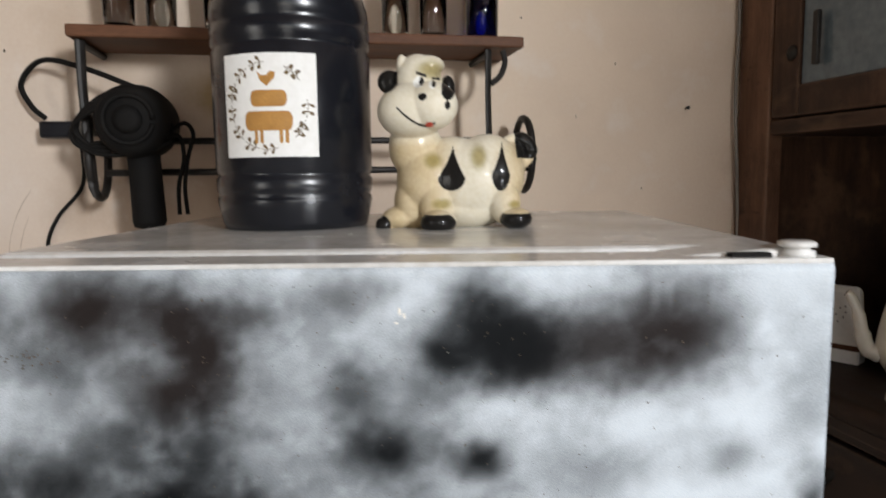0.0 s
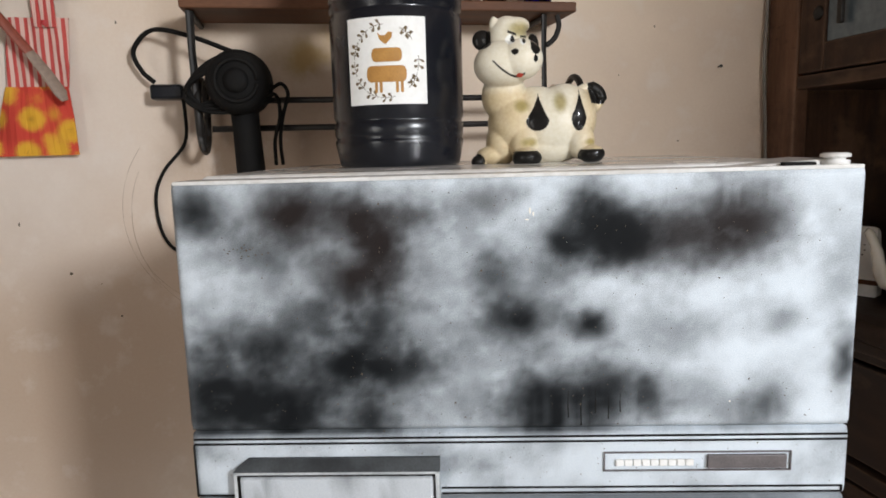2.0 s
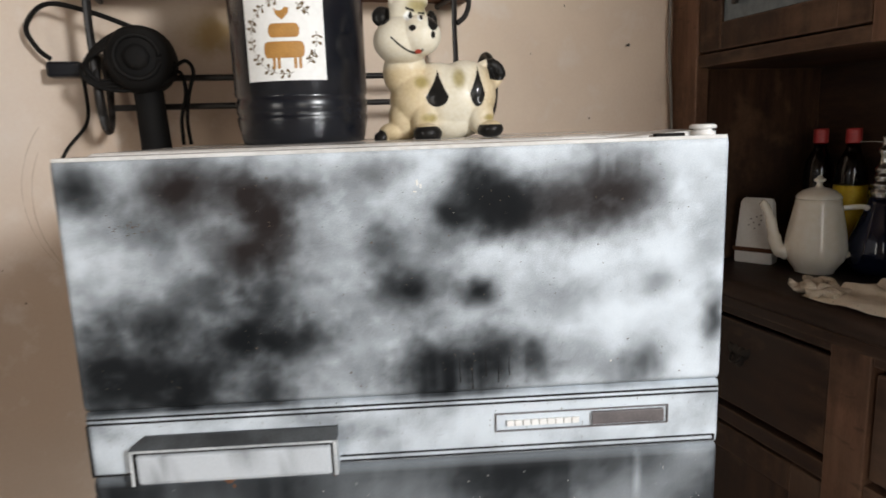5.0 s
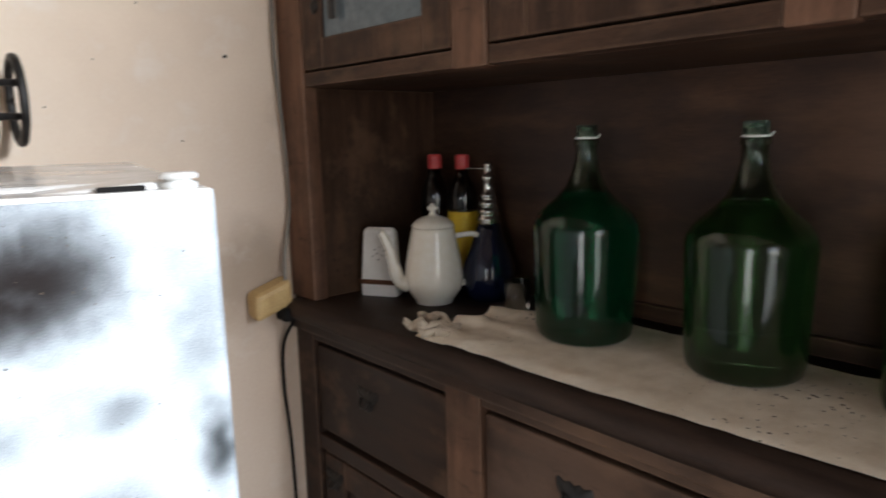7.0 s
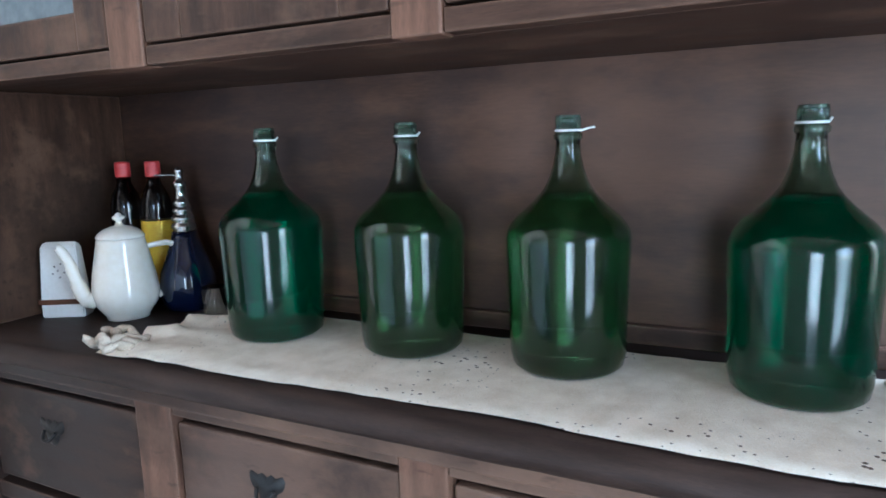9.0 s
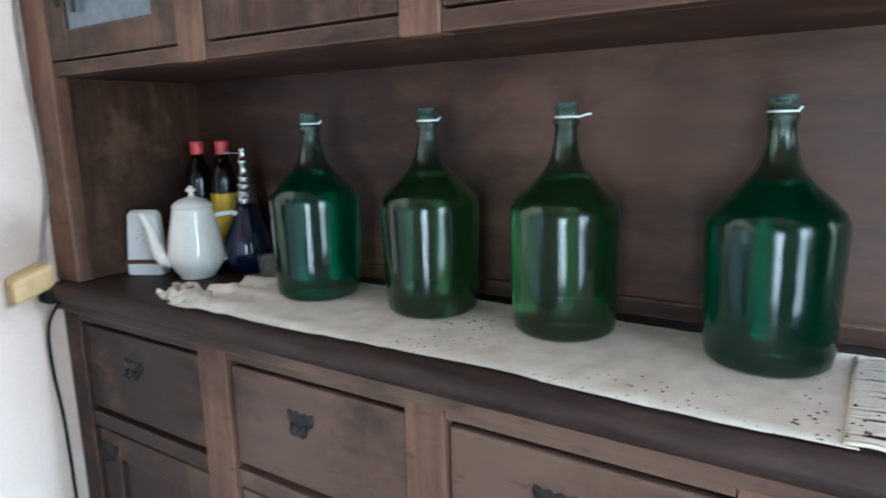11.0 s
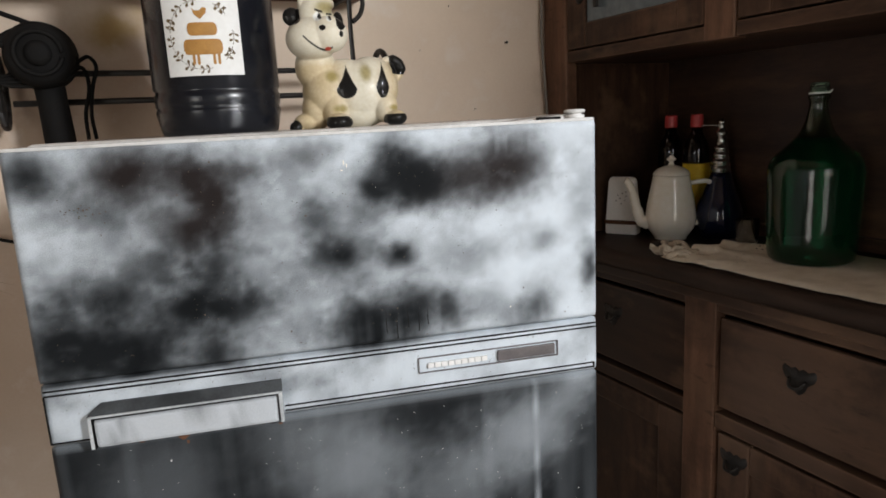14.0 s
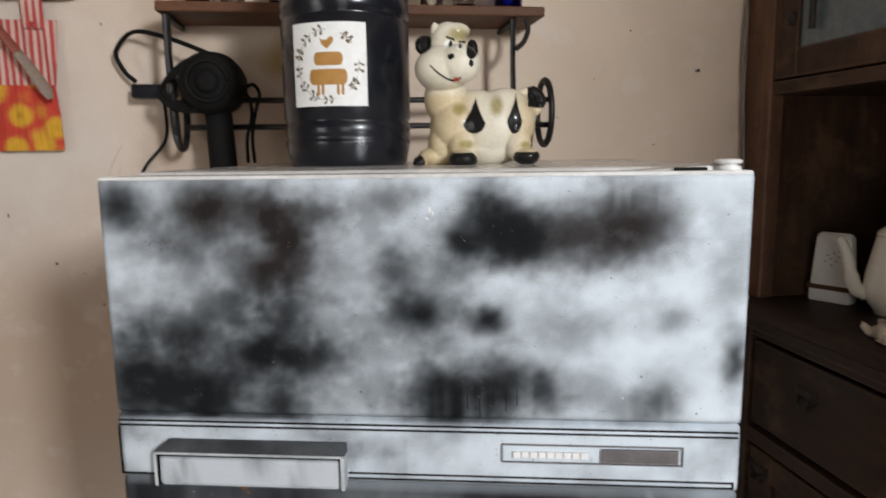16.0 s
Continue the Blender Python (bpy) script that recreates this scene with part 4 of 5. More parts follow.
sauce_bottle(pose(1.195, 1.026, CT), "dark glass sauce bottle with a red screw cap", False)
sauce_bottle(pose(1.210, 0.956, CT), "dark sauce bottle with red cap and yellow label", True)

NAVY = material("navy_glazed_glass", (0.004, 0.007, 0.024), (0.007, 0.012, 0.042), 0.12, 10, bump=0.01, rough_var=0.05, coat=0.6)
CHROME = material("tarnished_silver", (0.45, 0.44, 0.42), (0.65, 0.64, 0.62), 0.22, 30, metal=1.0, bump=0.02)
dec = empty("decanter", pose(1.196, 0.868, CT) @ Matrix.Diagonal((1.22, 1.22, 1.08, 1)), "navy blue decanter with a silver ringed neck", "decanter")
part("bowl", lathe([(0.032, 0), (0.036, 0.002), (0.043, 0.02), (0.0455, 0.045), (0.0415, 0.072), (0.033, 0.095), (0.0265, 0.115), (0.0215, 0.132), (0.0190, 0.144)], 40), NAVY, dec, "", True)
neck = [(0.0185, 0.1445)]
for z, r in ((0.147, 0.0200), (0.1615, 0.0185), (0.176, 0.0160), (0.1905, 0.0140)):
    neck += [(r - 0.0035, z), (r, z + 0.004), (r - 0.0008, z + 0.008), (r - 0.0045, z + 0.0125)]
neck += [(0.0082, 0.210), (0.0075, 0.222), (0.0110, 0.227), (0.0100, 0.233), (0.0065, 0.236), (0.0060, 0.249), (0.0075, 0.252), (0.0055, 0.258), (0.001, 0.261)]
part("ringed_neck", lathe(neck, 32), CHROME, dec, "tarnished silver neck rings", True)
part("spout_pin", tube([(-0.002, 0.002, 0.2455), (-0.012, 0.012, 0.247), (-0.026, 0.026, 0.247)], 0.0013, n=6), CHROME, dec)
tumbler = [(0.020, 0), (0.024, 0.001), (0.026, 0.06), (0.0235, 0.06), (0.0215, 0.006), (0.001, 0.005)]
tagged(part("small_glass", lathe(tumbler, 32), CLEAR_GLASS, None, "", True, pose(1.155, 0.755, CT)), "small clear drinking glass beside the demijohn", "glass")

# ---- on the refrigerator ----
CAN = pose(0.058, 0.778, TOP + 0.004, 0, 0, -13)
can = empty("black_canister", CAN, "glossy black plastic canister with a white printed label", "canister")
prof = [(0.070, 0.0), (0.0755, 0.001), (0.0775, 0.008), (0.0800, 0.022), (0.0815, 0.030), (0.0815, 0.034), (0.0795, 0.037), (0.0815, 0.041), (0.082, 0.055), (0.0800, 0.058), (0.0800, 0.061), (0.0822, 0.064),
        (0.0825, 0.190), (0.0800, 0.193), (0.0800, 0.197), (0.0825, 0.200), (0.0825, 0.216), (0.0800, 0.219), (0.0825, 0.223), (0.081, 0.24), (0.074, 0.262), (0.060, 0.276), (0.048, 0.282), (0.046, 0.30), (0.049, 0.302), (0.049, 0.325), (0.045, 0.328)]
prof = [(r * 1.065, z) for r, z in prof]
part("drum", lathe(prof, 72), BLACK_PLASTIC, can, "", True)
part("lid", lathe([(0.0495, 0.304), (0.053, 0.305), (0.053, 0.33), (0.050, 0.334)], 48, wave=lambda a, z: 1 + 0.012 * math.cos(30 * a)), BLACK_PLASTIC, can)


def on_drum(shape, x0, z0, lift):
    """Lays a flat outline of (x, z) points round the canister's front."""
    bm = bmesh.new()
    r = 0.0880 + lift
    bm.faces.new([bm.verts.new((r * math.sin((x0 + x) / r), -r * math.cos((x0 + x) / r), z0 + z)) for x, z in shape])
    return bm


def strip(x0, x1, z0, z1, lift, n=24, tilt=0.0):
    bm = bmesh.new()
    r = 0.0880 + lift
    cols = []
    for i in range(n + 1):
        x = x0 + (x1 - x0) * i / n
        cols.append([bm.verts.new((r * math.sin(x / r), -r * math.cos(x / r), z + tilt * (x - x0))) for z in (z0, z1)])
    for a, b in zip(cols, cols[1:]):
        bm.faces.new((a[0], b[0], b[1], a[1]))
    return bm


sticker = part("label", strip(-0.056, 0.046, 0.077, 0.181, 0.0004), PAPER, can, "square white paper label with brown print", True)


def bar(w, h, r, x0, z0, n=28):
    """A bar with rounded ends laid round the canister."""
    bm = bmesh.new()
    q = 0.0880 + 0.0008
    cols = []
    for i in range(n + 1):
        x = -w / 2 + w * i / n
        e = max(0.0, abs(x) - (w / 2 - r))
        k = h / 2 - r + math.sqrt(max(0.0, r * r - e * e))
        cols.append([bm.verts.new((q * math.sin((x0 + x) / q), -q * math.cos((x0 + x) / q), z0 + z)) for z in (-k, k)])
    for a, b in zip(cols, cols[1:]):
        bm.faces.new((a[0], b[0], b[1], a[1]))
    return bm


def join(bms):
    out = bmesh.new()
    for b in bms:
        me = bpy.data.meshes.new("tmp")
        b.to_mesh(me)
        b.free()
        out.from_mesh(me)
        bpy.data.meshes.remove(me)
    return out


LX = -0.0055
part("print_shape", bar(0.050, 0.0195, 0.006, LX + 0.001, 0.1135), BROWN_PRINT, sticker, "wide brown rounded print shape")
part("print_shape", bar(0.038, 0.0165, 0.006, LX + 0.002, 0.1360), BROWN_PRINT, sticker, "narrow brown rounded print shape")
part("print_shape", on_drum([(-0.010, 0.007), (-0.006, 0.003), (0.0, 0.003), (0.004, 0.007), (0.009, 0.006), (0.008, 0.0), (0.0, -0.008), (-0.007, -0.002)], LX + 0.001, 0.156, 0.0008), BROWN_PRINT, sticker, "small brown print shape")
part("print_bars", join([bar(0.0035, 0.015, 0.001, LX + x, 0.0985, 4) for x in (-0.012, -0.006, 0.014, 0.020)]), BROWN_PRINT, sticker)
leaves = []
rng = random.Random(2)
for k in range(13):
    a0 = 2 * math.pi * (k + 0.3) / 13
    turn = rng.choice((-1, 1))
    for step in range(5):
        a = a0 + turn * 0.088 * step
        c = (LX + 0.0415 * math.cos(a), 0.1285 + 0.0435 * math.sin(a))
        along = a + turn * math.pi / 2
        if step % 2:
            for d in (-0.9, 0.9):
                e, ln, wd = along + d + rng.uniform(-0.25, 0.25), rng.uniform(0.0065, 0.0088), rng.uniform(0.0014, 0.0023)
                leaves.append(on_drum([(ln * t * math.cos(e) - w * math.sin(e), ln * t * math.sin(e) + w * math.cos(e)) for t, w in ((0, 0), (0.35, -wd * 0.5), (0.75, -wd), (1, 0), (0.75, wd), (0.35, wd * 0.5))], *c, 0.0007))
        leaves.append(on_drum([(0.0032 * t * math.cos(along) - w * math.sin(along), 0.0032 * t * math.sin(along) + w * math.cos(along)) for t, w in ((0, -0.0004), (1, -0.0004), (1, 0.0004), (0, 0.0004))], *c, 0.0007))
part("print_wreath", join(leaves), WREATH_PRINT, sticker, "ring of small dark printed leaves")

# ceramic cow
COW = pose(0.232, 0.706, TOP + 0.002, 0, 0, -13)
bm = bmesh.new()
UNIT = 0.000263
cx = lambda p: (p - 445) * UNIT
cz = lambda p: (757 - p) * UNIT
for px, py, y, rx, ry, rz in (
        (500, 560, 0.0, 0.058, 0.043, 0.046), (600, 540, 0.0, 0.034, 0.040, 0.040), (330, 560, -0.002, 0.036, 0.038, 0.044), (275, 420, -0.004, 0.029, 0.028, 0.034),
        (268, 278, -0.020, 0.037, 0.033, 0.030), (352, 262, -0.034, 0.027, 0.023, 0.025), (292, 165, -0.006, 0.026, 0.026, 0.032), (330, 92, -0.008, 0.019, 0.016, 0.011), (290, 88, -0.010, 0.010, 0.012, 0.010),
        (228, 92, -0.012, 0.006, 0.007, 0.012), (172, 152, -0.004, 0.013, 0.007, 0.013), (412, 190, -0.012, 0.0085, 0.009, 0.015),
        (262, 648, -0.006, 0.021, 0.025, 0.030), (205, 708, -0.012, 0.019, 0.018, 0.012), (145, 738, -0.016, 0.010, 0.012, 0.009),
        (362, 652, -0.029, 0.018, 0.015, 0.024), (372, 722, -0.044, 0.019, 0.018, 0.0125), (640, 652, -0.026, 0.017, 0.016, 0.023), (683, 712, -0.036, 0.0165, 0.018, 0.0115),
        (480, 652, 0.0, 0.056, 0.034, 0.028), (430, 528, 0.0, 0.046, 0.037, 0.040), (570, 520, 0.0, 0.040, 0.038, 0.040), (685, 500, 0.006, 0.013, 0.018, 0.026)):
    blob(bm, (cx(px), y, cz(py)), (rx, ry, rz), 4)
tube(curve([(cx(650), 0.008, cz(400)), (cx(700), 0.010, cz(385)), (cx(745), 0.010, cz(410)), (cx(755), 0.008, cz(455)), (cx(725), 0.006, cz(495))], 5), [0.006] * 6 + [0.0085] * 9 + [0.006] * 6, bm, 12)
tmp = part("tmp", bm, CERAMIC)
rm = tmp.modifiers.new("skin", "REMESH")
rm.mode, rm.voxel_size = "VOXEL", 0.0010
sm = tmp.modifiers.new("soft", "SMOOTH")
sm.factor, sm.iterations = 0.5, 16
me = bpy.data.meshes.new_from_object(tmp.evaluated_get(bpy.context.evaluated_depsgraph_get()))
bpy.data.objects.remove(tmp)
me.name = "ceramic_cow"
for p in me.polygons:
    p.use_smooth = True
cow = tagged(new("ceramic_cow", me), "cream glazed ceramic cow with black and olive patches", "figurine")
cow.matrix_basis = COW


def glaze(co):
    px, py, front = co.x / UNIT + 445, 757 - co.z / UNIT, co.y < 0.004
    w = min(1.0, max(0.0, abs(px - 520) / 110 - 0.5)) * min(1.0, max(0.0, (py - 360) / 60))
    cream = np.array((0.72, 0.66, 0.53)) * (1 - w) + np.array((0.60, 0.48, 0.30)) * w
    black, olive = np.array((0.012, 0.011, 0.010)), np.array((0.26, 0.20, 0.045))
    col = cream + 0.05 * noise.noise(co * 60)
    dot = lambda x, y, a, b: ((px - x) / a) ** 2 + ((py - y) / b) ** 2
    for x, y, a, b in ((352, 478, 36, 32), (534, 465, 34, 50), (350, 118, 60, 40), (385, 650, 40, 22), (675, 655, 26, 16)):
        k = math.exp(-dot(x, y, a, b) ** 2)
        col = col + (olive - col) * 0.8 * k * front
    def drop(x, top, y, w, h):
        if py < y:
            return abs(px - x + 0.06 * (py - y)) < w * max(0.0, (py - top) / (y - top)) ** 1.5
        return dot(x, y, w, h) < 1
    dark = front and (drop(425, 412, 548, 54, 50) or drop(622, 398, 535, 36, 66))
    dark = dark or dot(172, 155, 50, 54) < 1 and px < 212 or dot(416, 190, 30, 60) < 1 and px > 392 or py > 690 and (dot(368, 726, 74, 48) < 1 and co.y < -0.034 or dot(683, 715, 66, 44) < 1 and co.y < -0.028 or dot(140, 738, 34, 40) < 1)
    dark = dark or px > 690 and py < 470
    if front and py < 380:
        if dot(342, 340, 15, 9) < 1:
            return np.array((0.50, 0.06, 0.04))
        dark = dark or dot(318, 236, 17, 14) < 1 or dot(414, 268, 11, 16) < 1 or dot(312, 170, 10, 20) < 1 or dot(362, 182, 8, 18) < 1 or abs(py - 138 - 0.35 * (px - 310)) < 6 and abs(px - 310) < 20 or abs(py - 152 + 0.1 * (px - 366)) < 5 and abs(px - 366) < 16
        if not dark and (dot(300, 172, 22, 26) < 1 or dot(356, 184, 14, 22) < 1):
            return np.array((0.80, 0.79, 0.74))
        t = (px - 214) / 150
        dark = dark or 0 < t < 1 and abs(py - (272 + 72 * math.sin(t * 2.0) * (1 if t < 0.8 else 1 - (t - 0.8) * 0.3))) < 5
    return black if dark else col


paint(cow, glaze)

# ---- on the wall ----
shelf = empty("wall_shelf", pose(0, 0, 0), "dark wooden wall shelf on black iron brackets with rails", "shelf")
SB, SF = 1.619, 1.062
part("board", box(-0.266, 0.430, SF, YN - 0.001, SB, SB + 0.018, 0.003), SHELF_WOOD, shelf)
for x in (-0.252, 0.374):
    bm = bmesh.new()
    tube([(x, SF + 0.02, SB - 0.001), (x - 0.001, SF + 0.020, 1.55), (x + 0.001, SF + 0.022, 1.46), (x + 0.004, SF + 0.022, 1.40), (x + 0.006, SF + 0.022, 1.385)], [0.0085, 0.0075, 0.0085, 0.0085, 0.004], bm, 10, 0.5)
    tube([(x, SF + 0.02, SB - 0.006), (x, 1.13, SB - 0.006), (x, YN - 0.001, SB - 0.006)], 0.0055, bm, 8)
    part("bracket", bm, IRON, shelf, "flat black iron bracket")
bm = tube(curve([(0.398, 1.080, SB - 0.002), (0.402, 1.080, 1.598), (0.394, 1.080, 1.576), (0.378, 1.080, 1.562)], 6), 0.005, n=8)
part("scroll", bm, IRON, shelf, "curved iron scroll")
for x in (-0.250, 0.449):
    ring = curve([(x, 1.125 + 0.050 * math.cos(a), 1.446 + 0.063 * math.sin(a)) for a in [2 * math.pi * k / 12 for k in range(12)]], 4, True)
    part("end_ring", tube(ring + ring[:1], 0.0065, n=8), IRON, shelf, "oval iron ring at the rail's end", True)
for z in (1.470, 1.4215):
    part("rail", tube([(-0.232, 1.10, z), (0.105, 1.10, z), (0.452, 1.10, z)], 0.0055, n=10), IRON, shelf, "", True)


def shelf_glass(x, y, r, mat, label):
    p = [(r * 0.86, 0), (r * 0.92, 0.001), (r, 0.115), (r * 0.93, 0.115), (r * 0.80, 0.009), (0.001, 0.007)]
    tagged(part("drinking_glass", lathe(p, 36), mat, None, "", True, pose(x, y, SB + 0.018)), label, "glass", "glasses on the wall shelf")


for x in (-0.20, -0.145, -0.055, -0.005, 0.225, 0.285):
    shelf_glass(x, 1.12 + 0.02 * math.sin(x * 40), 0.024, CLEAR_GLASS, "clear drinking glass standing on the wall shelf")
shelf_glass(0.372, 1.115, 0.029, BLUE_GLASS, "cobalt blue drinking glass standing on the wall shelf")

dryer = empty("hair_dryer", pose(-0.178, 1.075, 1.497), "black hair dryer hanging on the iron rails", "hair dryer")
bm = tube([(0, 0.060, 0), (0, 0.04, 0), (0, 0.0, 0), (0, -0.035, 0.0), (0, -0.055, 0)], [0.046, 0.054, 0.056, 0.052, 0.042], n=32)
part("barrel", bm, RUBBER, dryer, "", True)
part("front_ring", tube(curve([(0.034 * math.cos(a), -0.056, 0.034 * math.sin(a)) for a in [2 * math.pi * k / 16 for k in range(16)]], 2, True), 0.004, n=6), RUBBER, dryer, "", True)
part("hub", lathe([(0.020, 0.0), (0.020, 0.006), (0.012, 0.010)], 24), RUBBER, dryer, "", True, pose(0, -0.054, 0, 90, 0, 0))
part("grip", tube([(0.004, 0.005, -0.035), (0.006, 0.005, -0.08), (0.009, 0.0, -0.15), (0.007, -0.002, -0.162)], [0.024, 0.0235, 0.0245, 0.020], n=20), RUBBER, dryer, "", True)
bm = tube(curve([(-0.15, 1.10, 1.535), (-0.24, 1.12, 1.572), (-0.31, 1.15, 1.588), (-0.348, 1.165, 1.555), (-0.338, 1.17, 1.52), (-0.318, 1.168, 1.500)], 8), 0.0042, n=8)
for k in range(4):
    tube(curve([(-0.125, 1.045, 1.520 - 0.012 * k), (-0.180, 1.040 - 0.003 * k, 1.528 - 0.006 * k), (-0.225 - 0.006 * k, 1.055, 1.505 - 0.008 * k), (-0.250 + 0.008 * k, 1.065, 1.465 - 0.004 * k), (-0.215, 1.060, 1.440 + 0.005 * k), (-0.150, 1.045, 1.440 + 0.009 * k), (-0.105, 1.050, 1.458 + 0.008 * k)], 7), 0.0034, bm, 7)
tube(curve([(-0.108, 1.055, 1.475), (-0.090, 1.065, 1.485), (-0.080, 1.070, 1.468), (-0.090, 1.075, 1.435), (-0.098, 1.080, 1.39), (-0.096, 1.080, 1.346)], 6), 0.0033, bm, 7)
tube(curve([(-0.112, 1.055, 1.470), (-0.098, 1.065, 1.462), (-0.096, 1.072, 1.43), (-0.107, 1.080, 1.39), (-0.108, 1.080, 1.346)], 6), 0.0033, bm, 7)
part("cord", bm, RUBBER, dryer, "looped black power cord", True, dryer.matrix_basis.inverted() @ pose(-0.018, 0, 0.010))
bm = box(-0.342, -0.285, 1.150, 1.185, 1.478, 1.505, 0.005)
plug = tagged(part("power_strip", bm, BLACK_PLASTIC), "black plug block with a pale insert by the rails", "power strip")
part("insert", box(-0.300, -0.262, 1.155, 1.182, 1.482, 1.503, 0.002), material("grey_plastic", (0.12, 0.11, 0.10), (0.18, 0.17, 0.16), 0.5), plug, "greyish plastic insert")
bm = tube(curve([(-0.290, 1.16, 1.495), (-0.291, 1.185, 1.455), (-0.297, 1.19, 1.40), (-0.338, 1.192, 1.35), (-0.357, 1.192, 1.30), (-0.350, 1.192, 1.23), (-0.315, 1.190, 1.190), (-0.22, 1.18, 1.16), (-0.12, 1.17, 1.13)], 8), 0.0032, n=7)
part("cord", bm, RUBBER, plug, "thin black cord hanging down the wall", True)

# apron-shaped towel holder
RED_STRIPE = bpy.data.materials.new("red_striped_cotton")
FLOWER = bpy.data.materials.new("flowered_cotton")
for mt, stripe in ((RED_STRIPE, True), (FLOWER, False)):
    mt.use_nodes = True
    n, l = mt.node_tree.nodes, mt.node_tree.links
    co, ramp = n.new("ShaderNodeTexCoord"), n.new("ShaderNodeValToRGB")
    if stripe:
        w = n.new("ShaderNodeTexWave")
        w.inputs["Scale"].default_value, w.inputs["Distortion"].default_value = 26, 0.6
        l.new(co.outputs["Object"], w.inputs[0])
        l.new(w.outputs[1], ramp.inputs[0])
        e = ramp.color_ramp.elements
        e[0].position, e[0].color, e[1].position, e[1].color = 0.40, (0.48, 0.07, 0.06, 1), 0.60, (0.66, 0.44, 0.38, 1)
    else:
        w = n.new("ShaderNodeTexVoronoi")
        w.inputs["Scale"].default_value = 24
        nz = n.new("ShaderNodeTexNoise")
        nz.inputs["Scale"].default_value = 90
        add = n.new("ShaderNodeMix")
        add.data_type = "VECTOR"
        add.inputs[0].default_value = 0.035
        l.new(co.outputs["Object"], add.inputs[4])
        l.new(nz.outputs[1], add.inputs[5])
        l.new(add.outputs[1], w.inputs[0])
        l.new(w.outputs[0], ramp.inputs[0])
        e = ramp.color_ramp.elements
        e[0].position, e[0].color, e[1].position, e[1].color = 0.07, (0.12, 0.06, 0.01, 1), 0.15, (0.66, 0.34, 0.02, 1)
        for p, c in ((0.47, (0.66, 0.36, 0.03, 1)), (0.53, (0.55, 0.05, 0.03, 1))):
            x = ramp.color_ramp.elements.new(p)
            x.color = c
    l.new(ramp.outputs[0], n["Principled BSDF"].inputs["Base Color"])
    n["Principled BSDF"].inputs["Roughness"].default_value = 0.9


def cloth(rows, y, thick=0.003, nx=14):
    """A hanging cloth from (z, left, right) rows, gently waved."""
    bm = bmesh.new()
    lay = []
    for side in (0, thick):
        lay.append([[bm.verts.new((a + (b - a) * i / nx, y + side + 0.0025 * math.sin(i * 1.4 + z * 40), z)) for i in range(nx + 1)] for z, a, b in rows])
    for k, g in enumerate(lay):
        for r0, r1 in zip(g, g[1:]):
            for i in range(nx):
                f = (r0[i], r0[i + 1], r1[i + 1], r1[i])
                bm.faces.new(f if k else f[::-1])
    for r in range(len(rows) - 1):
        for i in (0, nx):
            bm.faces.new((lay[0][r][i], lay[0][r + 1][i], lay[1][r + 1][i], lay[1][r][i]))
    return bm


apron = empty("apron_towel_holder", pose(0, 0, 0), "small red apron-shaped cloth holder on the wall", "cloth holder")
part("striped_bib", cloth([(1.504, -0.585, -0.484), (1.57, -0.580, -0.478), (1.624, -0.574, -0.474)], 1.184), RED_STRIPE, apron, "red and white striped bib")
part("flowered_skirt", cloth([(1.384, -0.617, -0.478), (1.45, -0.603, -0.481), (1.505, -0.586, -0.484)], 1.180), FLOWER, apron, "red skirt with yellow flowers")
part("strap", cloth([(1.607, -0.530, -0.492), (1.67, -0.530, -0.493), (1.72, -0.528, -0.494)], 1.178), RED_STRIPE, apron)
part("button", lathe([(0.004, 0), (0.005, 0.001), (0.004, 0.002)], 14), RED_CAP, apron, "", True, pose(-0.511, 1.1755, 1.614, 90, 0, 0))
rail = tagged(part("peg_rail", box(-0.80, -0.441, 1.165, 1.199, 1.662, 1.72, 0.004), SHELF_WOOD), "brown wooden peg rail on the wall", "peg rail")
spat = empty("wooden_spatula", pose(-0.022, 0, 0.010), "red-handled wooden spatula hanging before the striped cloth", "spatula")
part("grip", tube([(-0.60, 1.150, 1.680), (-0.556, 1.150, 1.617), (-0.508, 1.150, 1.55)], [0.008, 0.009, 0.009], n=10, flat=0.5), material("red_brown_wood", (0.20, 0.05, 0.03), (0.30, 0.08, 0.05), 0.5), spat, "red-brown handle")
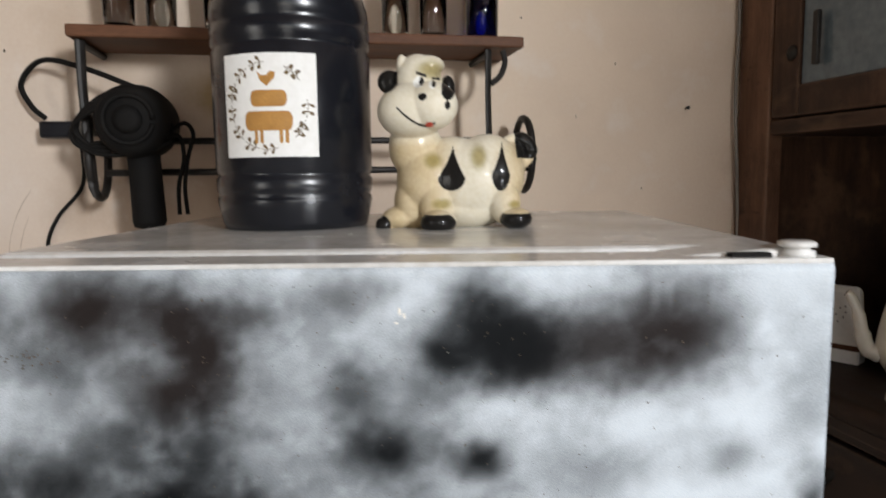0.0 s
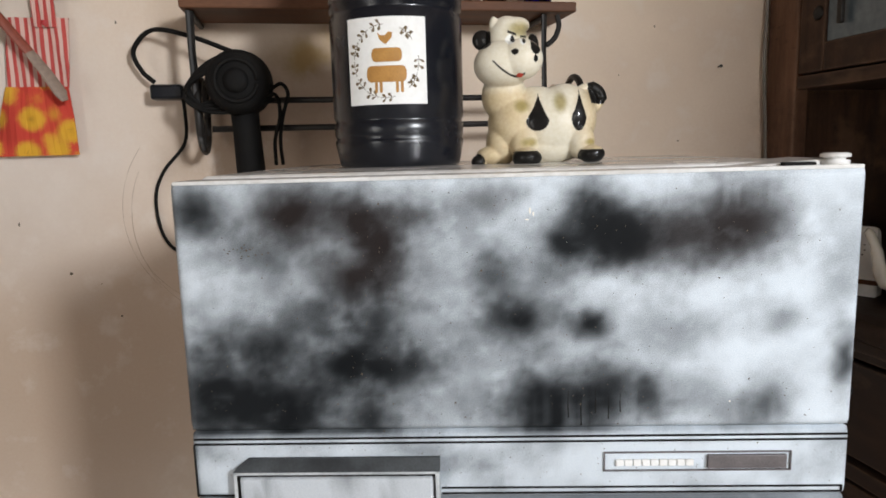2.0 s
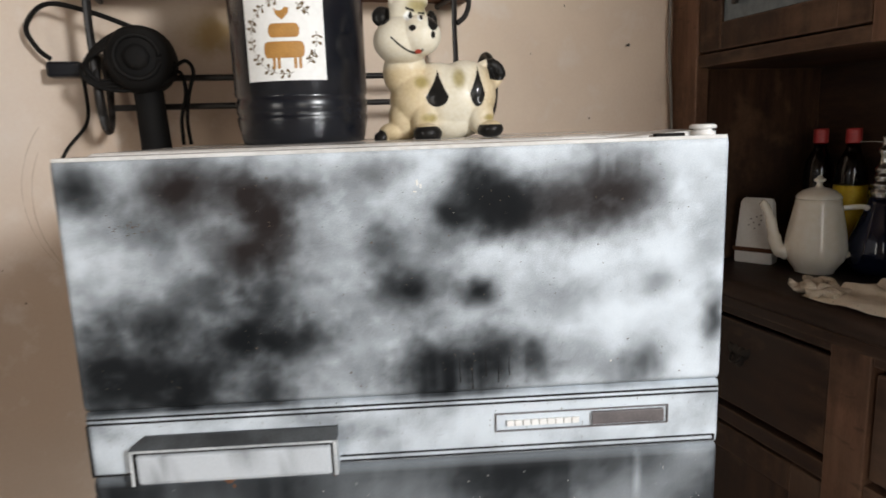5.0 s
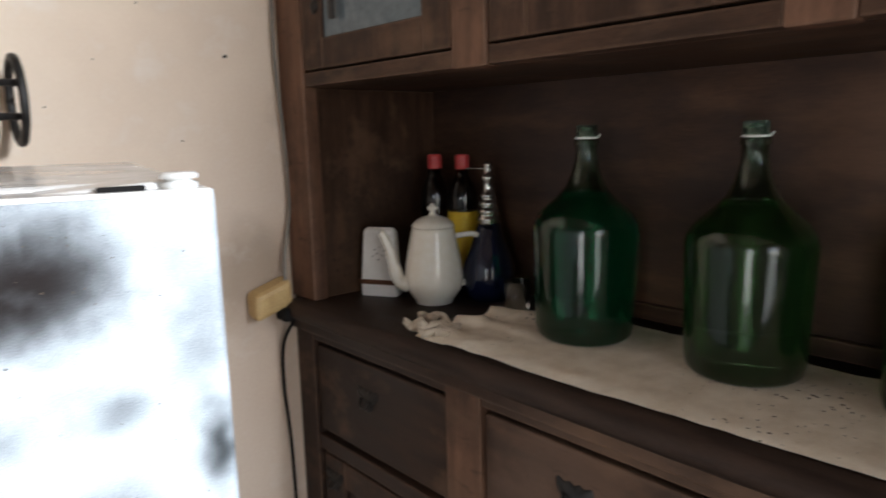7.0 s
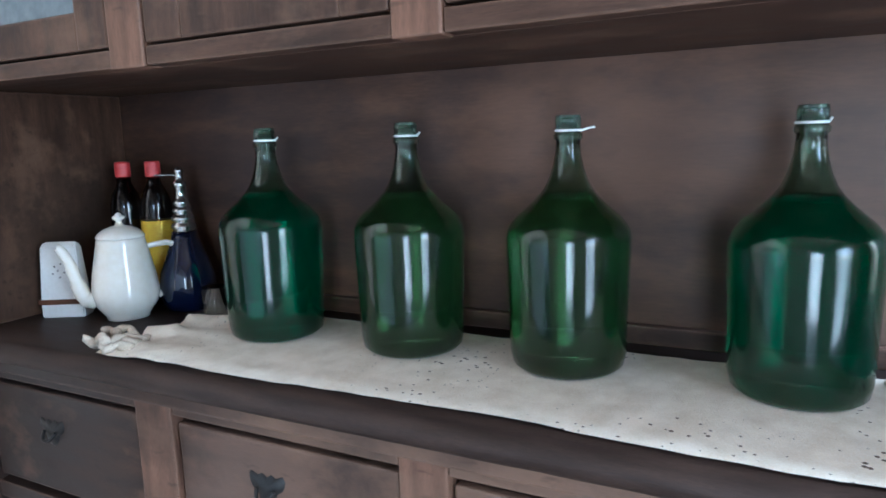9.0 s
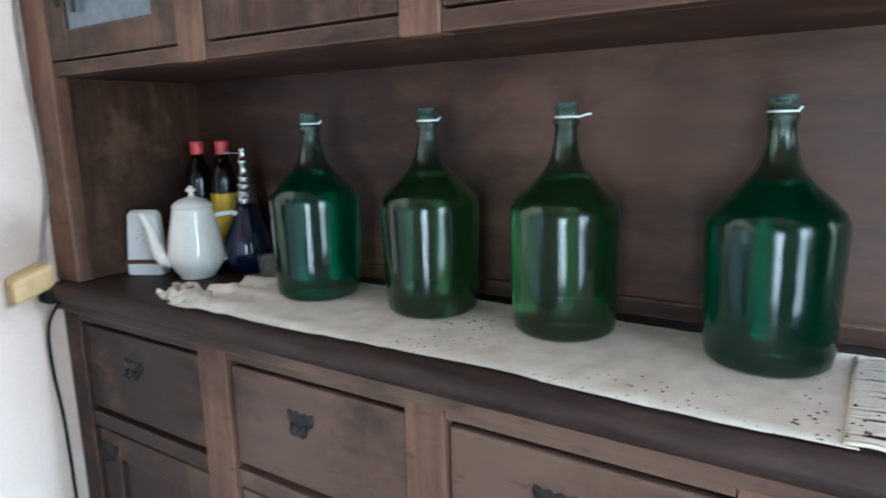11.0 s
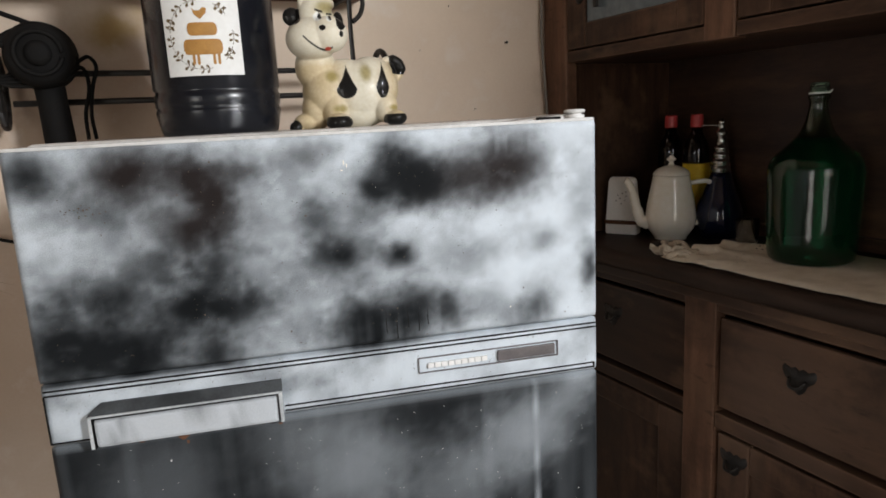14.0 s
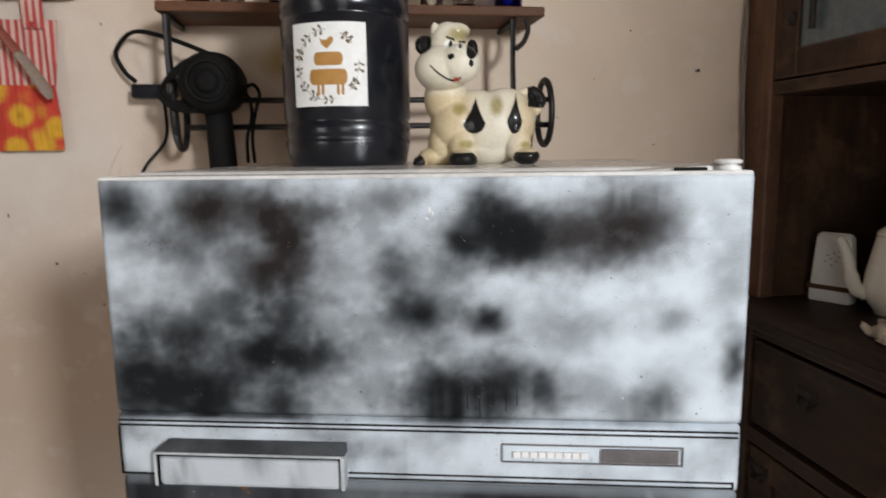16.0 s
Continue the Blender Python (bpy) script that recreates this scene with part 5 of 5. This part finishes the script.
part("blade", tube([(-0.508, 1.150, 1.55), (-0.488, 1.150, 1.52), (-0.466, 1.150, 1.482), (-0.460, 1.150, 1.468)], [0.009, 0.0105, 0.0115, 0.006], n=10, flat=0.4), material("pale_wood", (0.22, 0.16, 0.12), (0.30, 0.22, 0.17), 0.6), spat, "pale worn wooden blade")
bm = bmesh.new()
blob(bm, (-0.610, 1.150, 1.445), (0.020, 0.012, 0.045), 3)
tube([(-0.610, 1.152, 1.48), (-0.612, 1.155, 1.57), (-0.614, 1.160, 1.675)], 0.004, bm)
tagged(part("ladle", bm, material("grey_steel", (0.06, 0.06, 0.06), (0.10, 0.10, 0.10), 0.6, metal=0.2), None, "", True), "grey metal ladle hanging from the peg rail", "ladle")

# wall socket box by the sideboard, its plug and cables
OCHRE = material("yellowed_plastic", (0.46, 0.30, 0.12), (0.58, 0.40, 0.18), 0.55, 25)
sock = empty("wall_socket", pose(0.862, 1.199, 1.058), "yellowed plastic socket box on the wall", "socket")
bm = box(-0.042, 0.042, -0.046, 0.0, -0.028, 0.026, 0.010)
for v in bm.verts:
    v.co.z += 0.30 * v.co.x - 0.25 * max(0.0, -v.co.y - 0.02)
part("socket_body", bm, OCHRE, sock)
part("plug", box(0.012, 0.048, -0.062, -0.018, -0.052, -0.024, 0.006), RUBBER, sock, "black plug")
bm = tube(curve([(0.915, 1.190, 2.3), (0.918, 1.190, 1.75), (0.914, 1.188, 1.56), (0.922, 1.186, 1.40), (0.926, 1.184, 1.25), (0.906, 1.180, 1.15), (0.893, 1.165, 1.085)], 8), 0.0035, n=7)
tagged(part("wall_cable", bm, material("grey_cable", (0.16, 0.14, 0.12), (0.24, 0.21, 0.18), 0.6), None, "", True), "grey cable running down the wall to the socket", "cable")
bm = tube(curve([(0.905, 1.150, 1.010), (0.886, 1.175, 0.95), (0.888, 1.188, 0.85), (0.898, 1.190, 0.70), (0.899, 1.190, 0.45), (0.895, 1.190, 0.10)], 8), 0.0035, n=7)
tagged(part("plug_cable", bm, RUBBER, None, "", True), "black cable hanging down the wall below the plug", "cable")
tagged(part("nail", lathe([(0.0015, 0), (0.0015, 0.01), (0.0035, 0.0105), (0.0035, 0.012)], 10), IRON, None, "", False, pose(0.812, 1.201, 1.537, 90, 0, 0)), "small rusty nail in the plaster wall", "nail")
